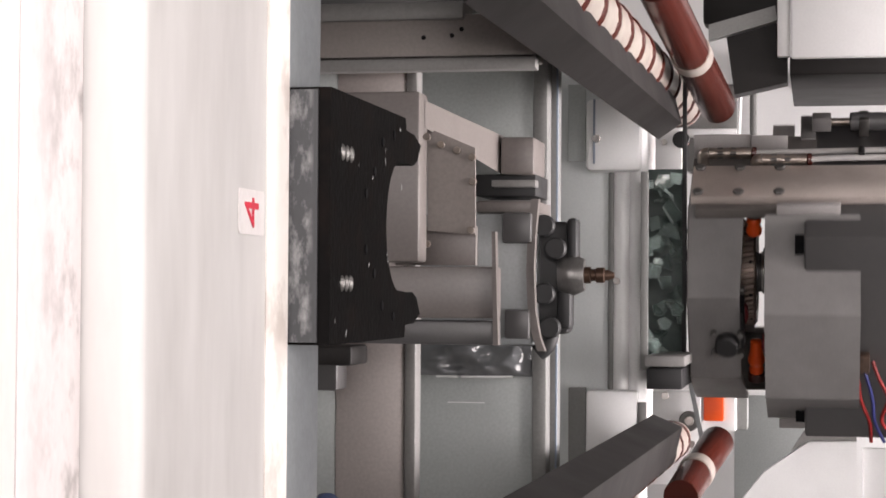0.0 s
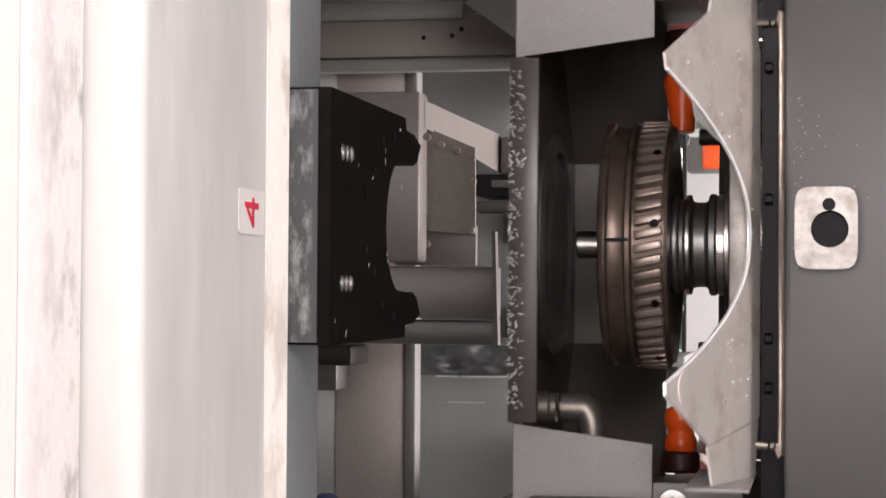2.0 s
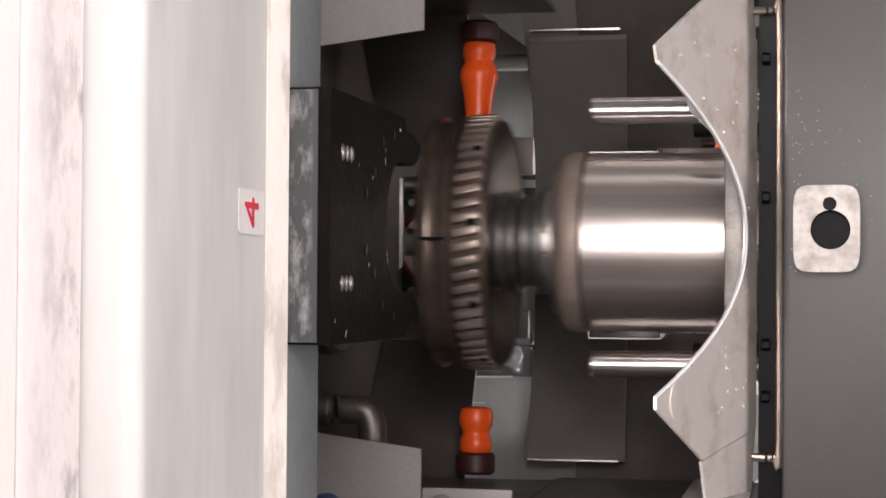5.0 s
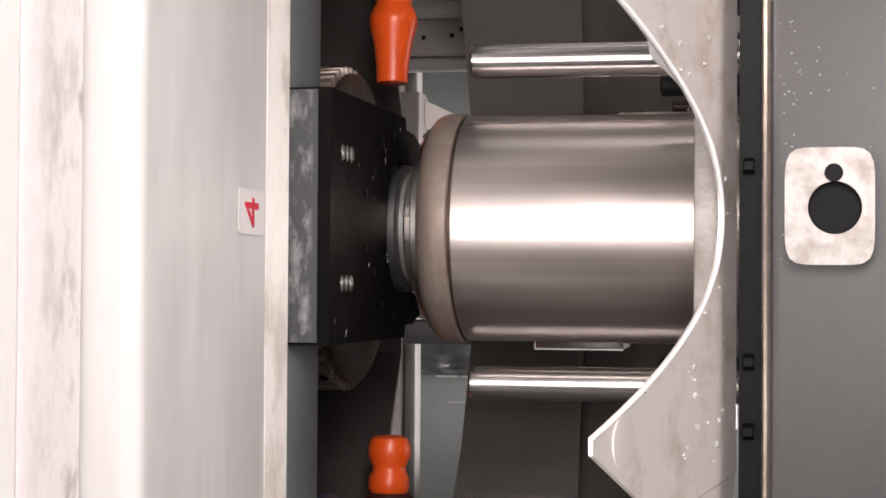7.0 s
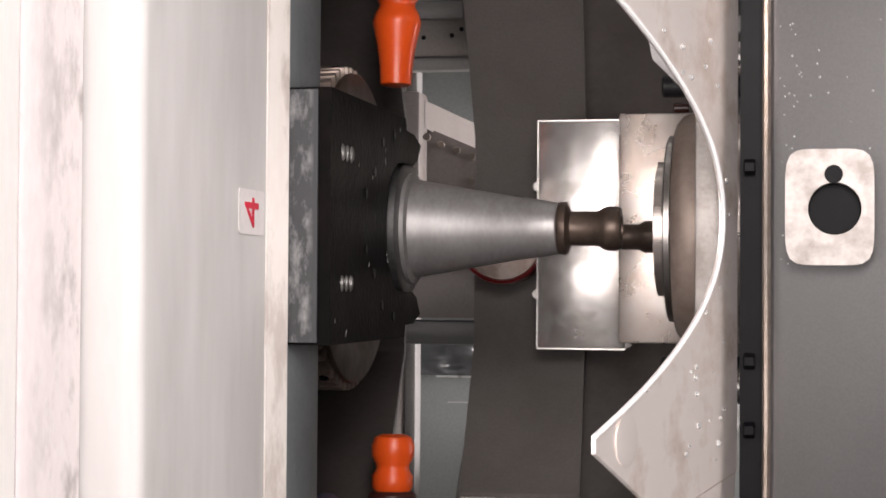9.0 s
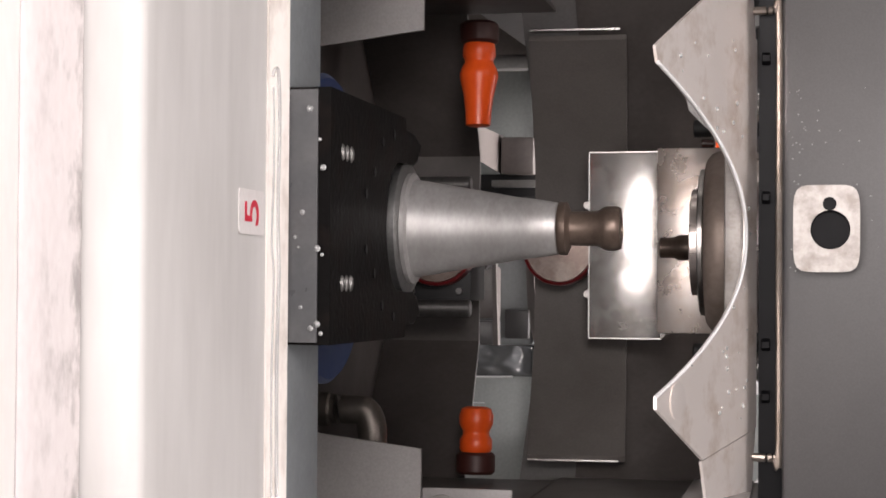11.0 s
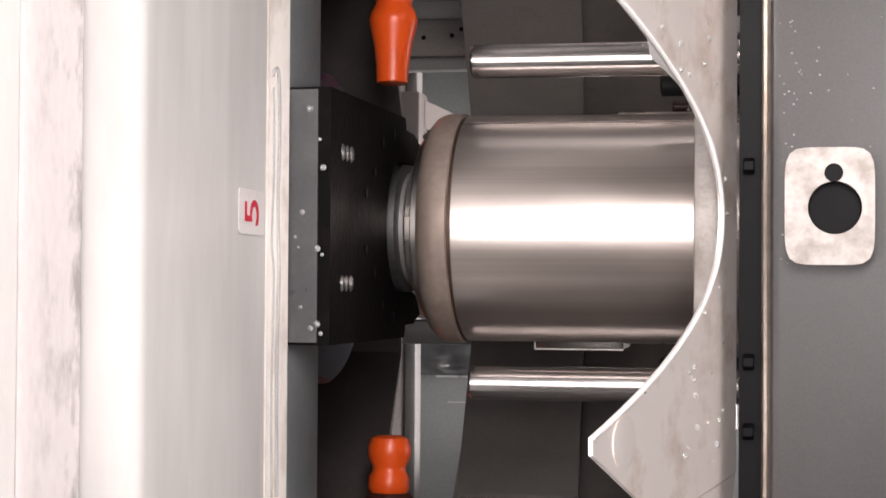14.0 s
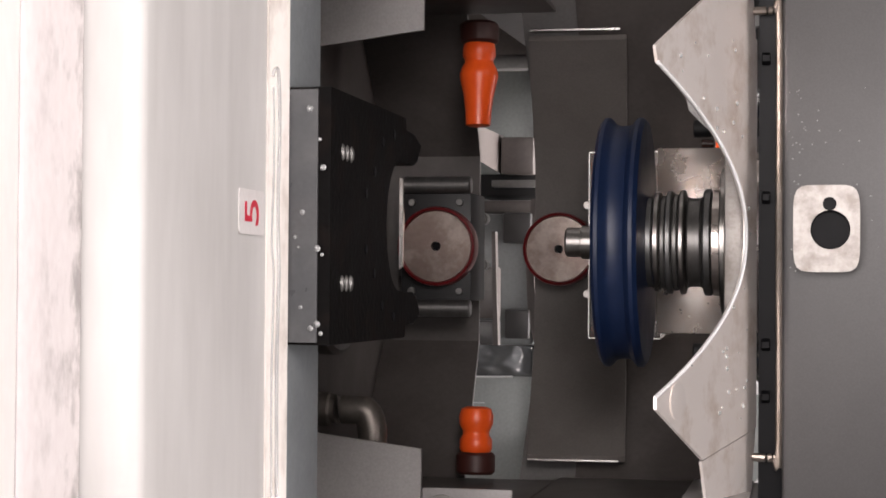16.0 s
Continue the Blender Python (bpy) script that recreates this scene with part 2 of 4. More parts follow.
def tube(path, r, n=12, bm=None, ribs=0.0, pitch=0.0):
    """A hose or bent bar along a path of points, smoothed; ribs: depth of its rings."""
    bm = bm or bmesh.new()
    pts = [Vector(p) for p in path]
    dense = []
    k = 10
    for i in range(len(pts) - 1):
        p0, p1, p2, p3 = pts[max(i - 1, 0)], pts[i], pts[i + 1], pts[min(i + 2, len(pts) - 1)]
        for s in range(k):
            u = s / k
            dense.append(0.5 * (2 * p1 + (p2 - p0) * u + (2 * p0 - 5 * p1 + 4 * p2 - p3) * u * u + (3 * p1 - p0 - 3 * p2 + p3) * u ** 3))
    dense.append(pts[-1])
    rings, run = [], 0.0
    for i, p in enumerate(dense):
        t = (dense[min(i + 1, len(dense) - 1)] - dense[max(i - 1, 0)]).normalized()
        q = t.to_track_quat("Z", "Y").to_matrix()
        rad = r
        if pitch:
            run += (p - dense[max(i - 1, 0)]).length
            rad = r - ribs * (0.5 + 0.5 * math.cos(2 * math.pi * run / pitch))
        rings.append([bm.verts.new(p + q @ Vector((rad * math.cos(2 * math.pi * j / n), rad * math.sin(2 * math.pi * j / n), 0))) for j in range(n)])
    for a, b in zip(rings, rings[1:]):
        for j in range(n):
            bm.faces.new((a[j], a[(j + 1) % n], b[(j + 1) % n], b[j]))
    bm.faces.new(rings[0])
    bm.faces.new(rings[-1])
    bmesh.ops.recalc_face_normals(bm, faces=bm.faces)
    return bm


def finish(bm, name, mat, smooth=35):
    me = bpy.data.meshes.new(name)
    bm.to_mesh(me)
    bm.free()
    me.materials.append(mat)
    me.polygons.foreach_set("use_smooth", [True] * len(me.polygons))
    me.set_sharp_from_angle(angle=radians(smooth))
    return me


def part(name, bm, mat, parent, label="", smooth=35):
    me = bm if isinstance(bm, bpy.types.Mesh) else finish(bm, name, mat, smooth)
    ob = new(name, me)
    ob.parent = parent
    if label:
        tagged(ob, label)
    return ob


def thing(name, label, category, at=(0, 0, 0), group="", kind=""):
    ob = new(name)
    ob.empty_display_size = 0.05
    ob.location = at
    return tagged(ob, label, category, group, kind)


def solid(name, bm, mat, label, category, kind="", group="", smooth=35):
    return tagged(new(name, finish(bm, name, mat, smooth)), label, category, group, kind)


ALONG_X = Matrix.Rotation(radians(90), 4, "Y")       # z axis to +x
ALONG_Y = Matrix.Rotation(radians(90), 4, "X")       # z axis to -y


def spot(x, y, z):
    return Matrix.Translation((x, y, z))


AXIS_X, NEAR_Y, FAR_Y = -0.029, 0.85, 1.093


# ---- the hall: floor, walls and ceiling round the machine ----
solid("floor", boxed(-3.2, 3.2, -2.4, 5.2, -0.1, 0.0), CONCRETE, "bare grey concrete workshop floor", "floor", "structure")
solid("wall_north", boxed(-3.2, 3.2, 5.0, 5.2, 0, 3.6), HALL, "grey plain workshop wall", "wall", "structure")
solid("wall_south", boxed(-3.2, 3.2, -2.4, -2.2, 0, 3.6), HALL, "grey plain workshop wall", "wall", "structure")
solid("wall_west", boxed(-3.2, -3.0, -2.19, 4.99, 0, 3.6), HALL, "grey plain workshop wall", "wall", "structure")
solid("wall_east", boxed(3.0, 3.2, -2.19, 4.99, 0, 3.6), HALL, "grey plain workshop wall", "wall", "structure")
solid("ceiling", boxed(-3.2, 3.2, -2.4, 5.2, 3.604, 3.7), HALL, "grey plain workshop ceiling", "ceiling", "structure")

# ---- tool rack: slides along x, carries the forks ----
RACK_Z = EYE_Z - 0.2043
PITCH = 0.20
rack = thing("tool_rack", "long white painted tool rack with black fork grippers", "tool rack", (AXIS_X, 0, RACK_Z))
W0, W1 = -1.1, 1.1


def extrusion(prof):
    return slab([(W0, y, z) for y, z in prof], (W1 - W0, 0, 0))


arch = [(0.5585 + 0.129 * u, -0.0059 - 0.0019 * max(0.0, 1 - u / 0.7) ** 2) for u in [0.07 + 0.93 * i / 16 for i in range(17)]]
fold = [(0.5643 - 0.0070 * math.cos(radians(a)), -0.0147 + 0.0070 * math.sin(radians(a))) for a in range(5, 90, 12)]
part("cover", extrusion([(0.5563, -0.30), (0.5563, -0.0250), (0.5567, -0.0205)] + fold + arch + [(0.6875, -0.30)]), COVERGREY, rack, "light grey painted cover sheet with faint wipe marks", 50)
part("rear_strip", extrusion([(0.7, -0.012), (0.7, -0.0008), (0.6990, 0.0), (0.6975, -0.0004), (0.6895, -0.0048), (0.6878, -0.0054), (0.6878, -0.012)]), RIMCREAM, rack, "cream raised rear strip mottled with limescale")
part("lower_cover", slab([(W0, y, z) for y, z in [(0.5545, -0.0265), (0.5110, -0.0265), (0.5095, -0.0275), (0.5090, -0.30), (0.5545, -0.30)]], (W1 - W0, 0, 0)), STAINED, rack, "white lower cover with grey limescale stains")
part("front_skirt", slab([(W0, y, z) for y, z in [(0.5078, -0.0272), (0.47, -0.0280), (0.40, -0.045), (0.39, -0.30), (0.5078, -0.30)]], (W1 - W0, 0, 0)), WHITE, rack, "white front skirt sheet")
part("carrier_bar", boxed(W0, W1, 0.7005, 0.7500, -0.30, -0.0012, 0.0012), GALV, rack, "blue-grey galvanised carrier bar")
part("rack_stand", boxed(W0 + 0.05, W1 - 0.05, 0.56, 0.72, -RACK_Z, -0.302, 0.002), MIDGREY, rack, "grey stand under the rack")
# water runs along the cover's rear edge
for pts, rad in (([(0.146, 0.6900), (0.143, 0.6912), (0.145, 0.6928), (0.165, 0.6935), (0.20, 0.6930), (0.225, 0.6937), (0.26, 0.6930), (0.31, 0.6935)], 0.0008),
                 ([(0.150, 0.6905), (0.18, 0.6910), (0.21, 0.6902), (0.225, 0.6912), (0.27, 0.6905), (0.31, 0.6910)], 0.0005)):
    part("water_bead", tube([(a, b, -0.0060 + (b - 0.6878) * 0.545 + 0.0005) for a, b in pts], rad, 8), WATER, rack, "thin line of water")


def fork_outline():
    """Half outline of the fork plate seen from above: (x, y) from the rear edge to the jaw tip and the round seat."""
    half = [(0.0510, 0.702), (0.0510, 0.836), (0.0475, 0.838), (0.0455, 0.8375), (0.0445, 0.856), (0.0405, 0.870), (0.0330, 0.862), (0.0300, 0.852), (0.0300, 0.838)]
    for i in range(1, 13):
        a = radians(78 * (1 - i / 12))
        half.append((0.0307 * math.sin(a), 0.8305 - 0.0307 * math.cos(a) - 0.0015 + 0.0))
    return half


def make_fork(k, mat_front, digit, lab):
    x = k * PITCH
    half = fork_outline()
    full = half + [(-a, b) for a, b in half[-2::-1]]
    bm = slab([(x + a, b, -0.0010) for a, b in full], (0, 0, 0.0172))
    fork = part("fork", bm, BLACK, rack, lab)
    part("front_face", boxed(x - 0.0500, x + 0.0500, 0.7008, 0.7018, -0.0005, 0.0112), mat_front, fork)
    for s in (-1, 1):
        jx = x + s * 0.0378
        part("jaw", slab([(x + s * u, v, -0.012) for u, v in ((0.0305, 0.846), (0.0450, 0.846), (0.0452, 0.858), (0.0405, 0.871), (0.0325, 0.866), (0.0300, 0.856))], (0, 0, 0.0275)), RUBBER, fork)
        for d in (0.7205, 0.7275, 0.7345):
            part("spring_coil", lathe([(0.0, -0.0036), (0.0010, -0.0033), (0.0018, -0.0022), (0.0021, 0.0), (0.0018, 0.0022), (0.0010, 0.0033), (0.0, 0.0036)], spot(x + s * 0.0265, d, 0.0155) @ ALONG_X, 14), DARKSTEEL, fork, "small grey steel coil")
        for d, o in ((0.790, 0.036), (0.812, 0.041), (0.760, 0.012), (0.775, 0.022)):
            part("screw_hole", rod(0.0022, 0.0, 0.0004, spot(x + s * o, d, 0.0163), 12), HOLLOW, fork)
    label = part("label", slab([(x + a * 0.0085, 0.6680 + b * 0.0158, -0.0057) for a, b in (((-1, -0.92), (-0.86, -1), (0.86, -1), (1, -0.92), (1, 0.92), (0.86, 1), (-0.86, 1), (-1, 0.92)))], (0, 0, 0.0004)), LABELWHITE, rack, "white number label")
    cu = bpy.data.curves.new("digit", "FONT")
    cu.body, cu.size, cu.align_x, cu.align_y, cu.extrude, cu.offset = digit, 0.0245, "CENTER", "CENTER", 0.0001, 0.0
    tmp = new("digit_text", cu)
    me = bpy.data.meshes.new_from_object(tmp.evaluated_get(bpy.context.evaluated_depsgraph_get()))
    bpy.data.objects.remove(tmp)
    me.transform(spot(x, 0.6680, -0.0050) @ Matrix.Rotation(radians(180), 4, "Z"))
    me.materials.clear()
    me.materials.append(REDINK)
    part("digit", me, REDINK, label, "red printed number")
    return fork


fork_a = make_fork(0, LIMED, "4", "black fork gripper crusted with white limescale")
fork_b = make_fork(1, BLACKWET, "5", "wet black fork gripper with water drops")
rng = random.Random(5)
drop = lathe([(0.0, 0.0012), (0.0007, 0.0010), (0.0012, 0.0005), (0.0014, 0.0), (0.0, 0.0)], n=10)
drop_me = finish(drop, "water_drop", WATER)
for i in range(12):
    d = part("water_drop", drop_me, WATER, fork_b)
    d.matrix_local = spot(PITCH + rng.uniform(-0.045, 0.048), 0.7008, rng.uniform(0.002, 0.0145)) @ Matrix.Rotation(radians(90), 4, "X") @ Matrix.Scale(rng.uniform(0.5, 1.1), 4)


# flattened drops added to imitate the small glints on the wet fork top
for i in range(12):
    d = part("water_drop", drop_me, WATER, fork_a)
    d.matrix_local = spot(rng.choice((-1, 1)) * rng.uniform(0.012, 0.047), rng.uniform(0.708, 0.832), 0.0162) @ Matrix.Rotation(rng.uniform(-0.4, 0.4), 4, "Z") @ Matrix.Diagonal((rng.uniform(0.6, 1.3), rng.uniform(0.14, 0.24), 0.2, 1))

# ---- tools: taper shank on top, wheel below; origin on the axis at eye height when the quill is up ----
def make_tool(name, label):
    t = thing(name, label, "grinding tool", (AXIS_X, FAR_Y, EYE_Z), "grinding tools")
    part("taper_shank", lathe([(0.0262, -0.0600), (0.0262, -0.0580), (0.0230, -0.0570), (0.0226, -0.0540), (0.0143, -0.0060), (0.0145, -0.0055), (0.0128, 0.0060), (0.0121, 0.0100), (0.0116, 0.0105)]), MATTSTEEL, t, "bare grey steel taper")
    part("pull_stud", lathe([(0.0119, 0.0107), (0.0125, 0.0118), (0.0125, 0.0145), (0.0112, 0.0150), (0.0080, 0.0165), (0.0082, 0.0290), (0.0100, 0.0320), (0.0104, 0.0340), (0.0104, 0.0375), (0.0094, 0.0396), (0.0055, 0.0400), (0.0050, 0.0360), (0.0, 0.0360)]), WHEELBROWN, t, "oiled brown pull stud")
    part("flange", lathe([(0.0255, -0.0655), (0.0302, -0.0652), (0.0314, -0.0642), (0.0314, -0.0612), (0.0304, -0.0605), (0.0255, -0.0602)]), FLANGESTEEL, t)
    part("groove", lathe([(0.0270, -0.0745), (0.0262, -0.0735), (0.0262, -0.0672), (0.0275, -0.0657)]), DARKSTEEL, t)
    for z, r, h, mt in ((-0.0775, 0.0308, 0.0030, STEEL), (-0.0812, 0.0284, 0.0030, DARKSTEEL), (-0.0850, 0.0304, 0.0032, FLANGESTEEL), (-0.0884, 0.0276, 0.0028, DARKSTEEL), (-0.0922, 0.0296, 0.0034, STEEL), (-0.0965, 0.0262, 0.0036, FLANGESTEEL)):
        part("ring", lathe([(r - 0.003, z - h / 2 - 0.0006), (r - 0.0005, z - h / 2), (r, z - h / 2 + 0.0006), (r, z + h / 2 - 0.0006), (r - 0.0005, z + h / 2), (r - 0.003, z + h / 2 + 0.0006)]), mt, t)
    return t


tool_old = make_tool("grinding_tool", "brown segmented diamond grinding wheel on a steel taper holder")
wheel = part("wheel", lathe([(0.015, -0.1268), (0.072, -0.1268), (0.0745, -0.1260), (0.0755, -0.1240), (0.0755, -0.1222), (0.0732, -0.1208), (0.0720, -0.1168), (0.0730, -0.1118), (0.0755, -0.1103), (0.0755, -0.1078), (0.0735, -0.1070),
                             (0.0712, -0.1066), (0.0712, -0.0880), (0.0735, -0.0876), (0.0730, -0.0860), (0.060, -0.0850), (0.030, -0.0945), (0.015, -0.0945)], n=96), WHEELBROWN, tool_old, "oiled brown steel wheel body")
seg_me = finish(boxed(0.0700, 0.0768, -0.0024, 0.0024, -0.0082, 0.0082, 0.0009), "segment", DIAMOND)
for i in range(58):
    s = part("segment", seg_me, DIAMOND, wheel)
    s.matrix_local = Matrix.Rotation(2 * math.pi * i / 58, 4, "Z") @ spot(0, 0, -0.0970) @ Matrix.Rotation(radians(12), 4, "X")
for i in range(10):
    part("screw_hole", rod(0.0024, -0.001, 0.0008, Matrix.Rotation(2 * math.pi * (i + 0.3) / 10, 4, "Z") @ spot(0.0764, 0, -0.093) @ ALONG_X, 12), HOLLOW, wheel)
part("drain_slot", boxed(-0.0010, 0.0010, -0.0765, -0.0735, -0.1220, -0.1080), HOLLOW, wheel, "narrow black slot")
part("clamp_nut", lathe([(0.0070, -0.1475), (0.0085, -0.1465), (0.0085, -0.1290), (0.0120, -0.1288), (0.0120, -0.1270)]), STEEL, tool_old, "bright steel spigot")

tool_new = make_tool("grinding_tool", "dark blue plastic polishing wheel on a steel taper holder")
part("wheel", lathe([(0.0150, -0.1249), (0.0660, -0.1249), (0.0715, -0.1244), (0.0738, -0.1224), (0.0738, -0.1203), (0.0722, -0.1185), (0.0700, -0.1167), (0.0690, -0.1145), (0.0690, -0.1091), (0.0700, -0.1064), (0.0722, -0.1050),
                     (0.0738, -0.1032), (0.0738, -0.1010), (0.0715, -0.0987), (0.0640, -0.0981), (0.0150, -0.0980)], n=96), BLUE, tool_new, "dark blue grooved wheel")
part("clamp_nut", lathe([(0.0070, -0.1475), (0.0088, -0.1462), (0.0088, -0.1380), (0.0100, -0.1375), (0.0100, -0.1298)]), STEEL, tool_new, "bright steel spigot")

# ---- spindle head: travels in depth and turns about the spindle axis ----
head = thing("spindle_head", "dark grey machine spindle head with stainless splash plate and hood", "spindle head", (AXIS_X, FAR_Y, EYE_Z))
casing = part("casing", boxed(-0.165, 0.165, -0.148, 0.175, -0.0175, 0.62, 0.004), CASING, head, "dark grey painted casing")


def guide_block():
    bm = bmesh.new()
    x0, x1, z0, z1 = -0.0246, 0.0188, -0.0120, 0.0206
    n = 48
    cx, cz, r = -0.0023, 0.0062, 0.0098
    def loop(y, rad, square):
        out = []
        for i in range(n):
            a = 2 * math.pi * i / n
            if square:
                c, s = math.cos(a), math.sin(a)
                p = 6.0
                k = (abs(c) ** p + abs(s) ** p) ** (-1 / p)
                out.append(bm.verts.new(((x0 + x1) / 2 + c * k * (x1 - x0) / 2, y, (z0 + z1) / 2 + s * k * (z1 - z0) / 2)))
            else:
                out.append(bm.verts.new((cx + rad * math.cos(a), y, cz + rad * math.sin(a))))
        return out
    loops = [loop(-0.1484, 0, True), loop(-0.1572, 0, True), loop(-0.1572, r, False), loop(-0.1500, r, False)]
    for a, b in zip(loops, loops[1:]):
        for i in range(n):
            bm.faces.new((a[i], a[(i + 1) % n], b[(i + 1) % n], b[i]))
    bmesh.ops.recalc_face_normals(bm, faces=bm.faces)
    return bm


block = part("guide_block", guide_block(), BLOCKSTEEL, head, "stainless square block with a dark round hole")
part("hole_shade", rod(0.0097, -0.0008, 0.0008, spot(-0.0023, -0.1503, 0.0062) @ ALONG_Y, 32), HOLLOW, block)
part("hole_shade", rod(0.0034, -0.0006, 0.0006, spot(-0.0152, -0.1574, 0.0058) @ ALONG_Y, 24), HOLLOW, block)


def splash_plate():
    """Sloping sheet with an arched cut-out that opens towards the rack."""
    def z(y):
        return -0.0325 + (y + 0.13) * 0.325
    xs = [0.0762 * (i / 24) for i in range(-24, 25)]
    arc = [(x + 0.0005, -0.1400 - 0.1106 * (abs(x) / 0.0762) ** 2.15) for x in xs]
    outer = [(0.0827, -0.2506), (0.1100, -0.1960), (0.0990, -0.1250), (-0.1020, -0.1250), (-0.1122, -0.1970), (-0.0832, -0.2530)]
    bm = bmesh.new()
    top = {}
    n = len(arc)
    back = [(x, -0.1250) for x, _ in arc]
    def v(p, dz):
        key = (round(p[0], 5), round(p[1], 5), dz)
        if key not in top:
            top[key] = bm.verts.new((p[0], p[1], z(p[1]) + dz))
        return top[key]
    for dz in (0.0, -0.0014):
        for i in range(n - 1):
            bm.faces.new((v(arc[i], dz), v(arc[i + 1], dz), v(back[i + 1], dz), v(back[i], dz)))
        bm.faces.new([v(p, dz) for p in (arc[-1], outer[0], outer[1], outer[2], back[-1])])
        bm.faces.new([v(p, dz) for p in (arc[0], back[0], outer[3], outer[4], outer[5])])
    rim = arc + outer
    for i in range(len(rim)):
        a, b = rim[i], rim[(i + 1) % len(rim)]
        bm.faces.new((v(a, 0.0), v(b, 0.0), v(b, -0.0014), v(a, -0.0014)))
    bmesh.ops.recalc_face_normals(bm, faces=bm.faces)
    return bm


splash_arc = [(x * 0.0762 / 20 + 0.0005, -0.1406 - 0.1106 * (abs(x) / 20) ** 2.15) for x in range(-20, 21, 2)]
splash = part("splash_plate", splash_plate(), ALU, head, "stainless splash plate with an arched cut-out and rust specks")
# added white tube that stands in for light caught by the sheet's edge
part("edge_highlight", tube([(a, b, -0.0322 + (b + 0.13) * 0.325) for a, b in splash_arc], 0.0010, 8), BOXWHITE, splash, "white line for the highlight on the cut-out's edge")
for s in (-1, 1):
    cheek = part("side_cheek_sheet", boxed(s * 0.1312, s * 0.1330, -0.2050, -0.0780, -0.0660, -0.0335, 0.0006), FLAP, splash, "light grey upright side sheet")
    part("cheek_screw", rod(0.0035, 0.0, 0.002, spot(s * 0.1330, -0.105, -0.042) @ Matrix.Rotation(radians(90 * s), 4, "Y"), 12), DARKSTEEL, cheek)
    part("side_flap", slab([(s * 0.1108, -0.1962, -0.0545), (s * 0.0998, -0.1252, -0.0314), (s * 0.131, -0.1300, -0.0330), (s * 0.131, -0.1900, -0.0525)], (0, 0, -0.0014)), ALU, splash)
part("weld_spot", lathe([(0.0, -0.0002), (0.0088, -0.0002), (0.0092, 0.0004), (0.0080, 0.0006), (0.0, 0.0006)], spot(0.0800, -0.2270, -0.0325 + (-0.2270 + 0.13) * 0.325) @ Matrix.Rotation(radians(18), 4, "X"), 24), ALU, splash)
part("front_plate", boxed(-0.085, 0.085, -0.118, -0.108, -0.0480, -0.0338, 0.001), BLOCKSTEEL, head, "pale stainless front plate")
# the gap's shade is painted on: neck and bolts here are near black
part("recess", boxed(-0.150, 0.150, -0.1235, 0.16, -0.0300, -0.0178), HOLLOW, head, "neck under the casing, painted black as gap shade")
part("folded_lip", boxed(-0.0525, 0.0375, -0.1292, -0.1276, -0.0368, -0.0345, 0.0004), BRIGHT, splash, "bright folded steel lip")
part("rail_bar", tube([(-0.1165, -0.128, -0.0330), (-0.1165, -0.128, -0.0220), (-0.1130, -0.128, -0.0195), (0, -0.128, -0.0192), (0.1100, -0.128, -0.0192), (0.1140, -0.128, -0.0220), (0.1140, -0.128, -0.0330)], 0.0022, 10), NICKEL, head, "bent pale steel bar")
for x in (-0.092, 0.0561, -0.02, 0.083):
    part("bolt", rod(0.0032, -0.0022, 0.0022, spot(x, -0.126, -0.0262), 6), HOLLOW, head)
for x in (-0.0715, 0.0660):
    part("stop_pin", rod(0.0055, -0.075, -0.035, spot(x, 0.05, 0), 20), RUBBER, head, "black rubber stop pin")
part("drip_bracket", slab([(-0.084, -0.040, -0.074), (-0.084, -0.040, -0.070), (-0.060, -0.040, -0.053), (-0.060, -0.040, -0.058), (-0.074, -0.040, -0.072)], (0, 0.003, 0)), MATTSTEEL, head, "wet steel bracket")
part("socket_plate", boxed(-0.084, 0.084, 0.06, 0.16, -0.0470, -0.0332, 0.001), DARKSTEEL, head)

drops = random.Random(3)
for i in range(60):
    d = part("water_drop", drop_me, WATER, casing)
    d.matrix_local = spot(drops.uniform(-0.075, 0.02) , -0.1481, drops.uniform(-0.016, -0.006) if i % 2 else drops.uniform(-0.012, 0.03)) @ Matrix.Rotation(radians(90), 4, "X") @ Matrix.Scale(drops.uniform(0.12, 0.32), 4)
for i in range(70):
    x = drops.uniform(-0.10, 0.098)
    y = drops.uniform(-0.235, -0.132)
    if y < -0.1400 - 0.1106 * (abs(x) / 0.0762) ** 2.15 + 0.004 and abs(x) < 0.0762 or abs(x) > 0.1 - 0.11 * max(0, -0.196 - y) * 4:
        continue
    d = part("water_drop", drop_me, WATER, splash)
    d.matrix_local = spot(x, y, -0.0325 + (y + 0.13) * 0.325) @ Matrix.Rotation(radians(18), 4, "X") @ Matrix.Scale(drops.uniform(0.3, 1.0), 4)

# side plate with bolts, hoses and fittings
side = part("side_plate", boxed(0.1655, 0.178, 0.000, 0.088, -0.172, 0.22, 0.0015), TANPLATE, head, "warm grey milled side plate with bolts")
for z in (-0.162, -0.107, -0.052):
    for y in (0.010, 0.078):
        part("bolt", rod(0.0075, 0.0, 0.005, spot(0.1782, y, z) @ ALONG_X, 6), DARKSTEEL, side)
bracket = part("side_bracket", boxed(0.150, 0.1652, -0.11, 0.10, -0.165, 0.0, 0.002), PANELGREY, head, "grey side bracket sheet")
part("side_cheek", boxed(0.1655, 0.1690, -0.166, -0.096, -0.0245, -0.0030, 0.001), OUTERSKIN, head, "grey upright side cheek")
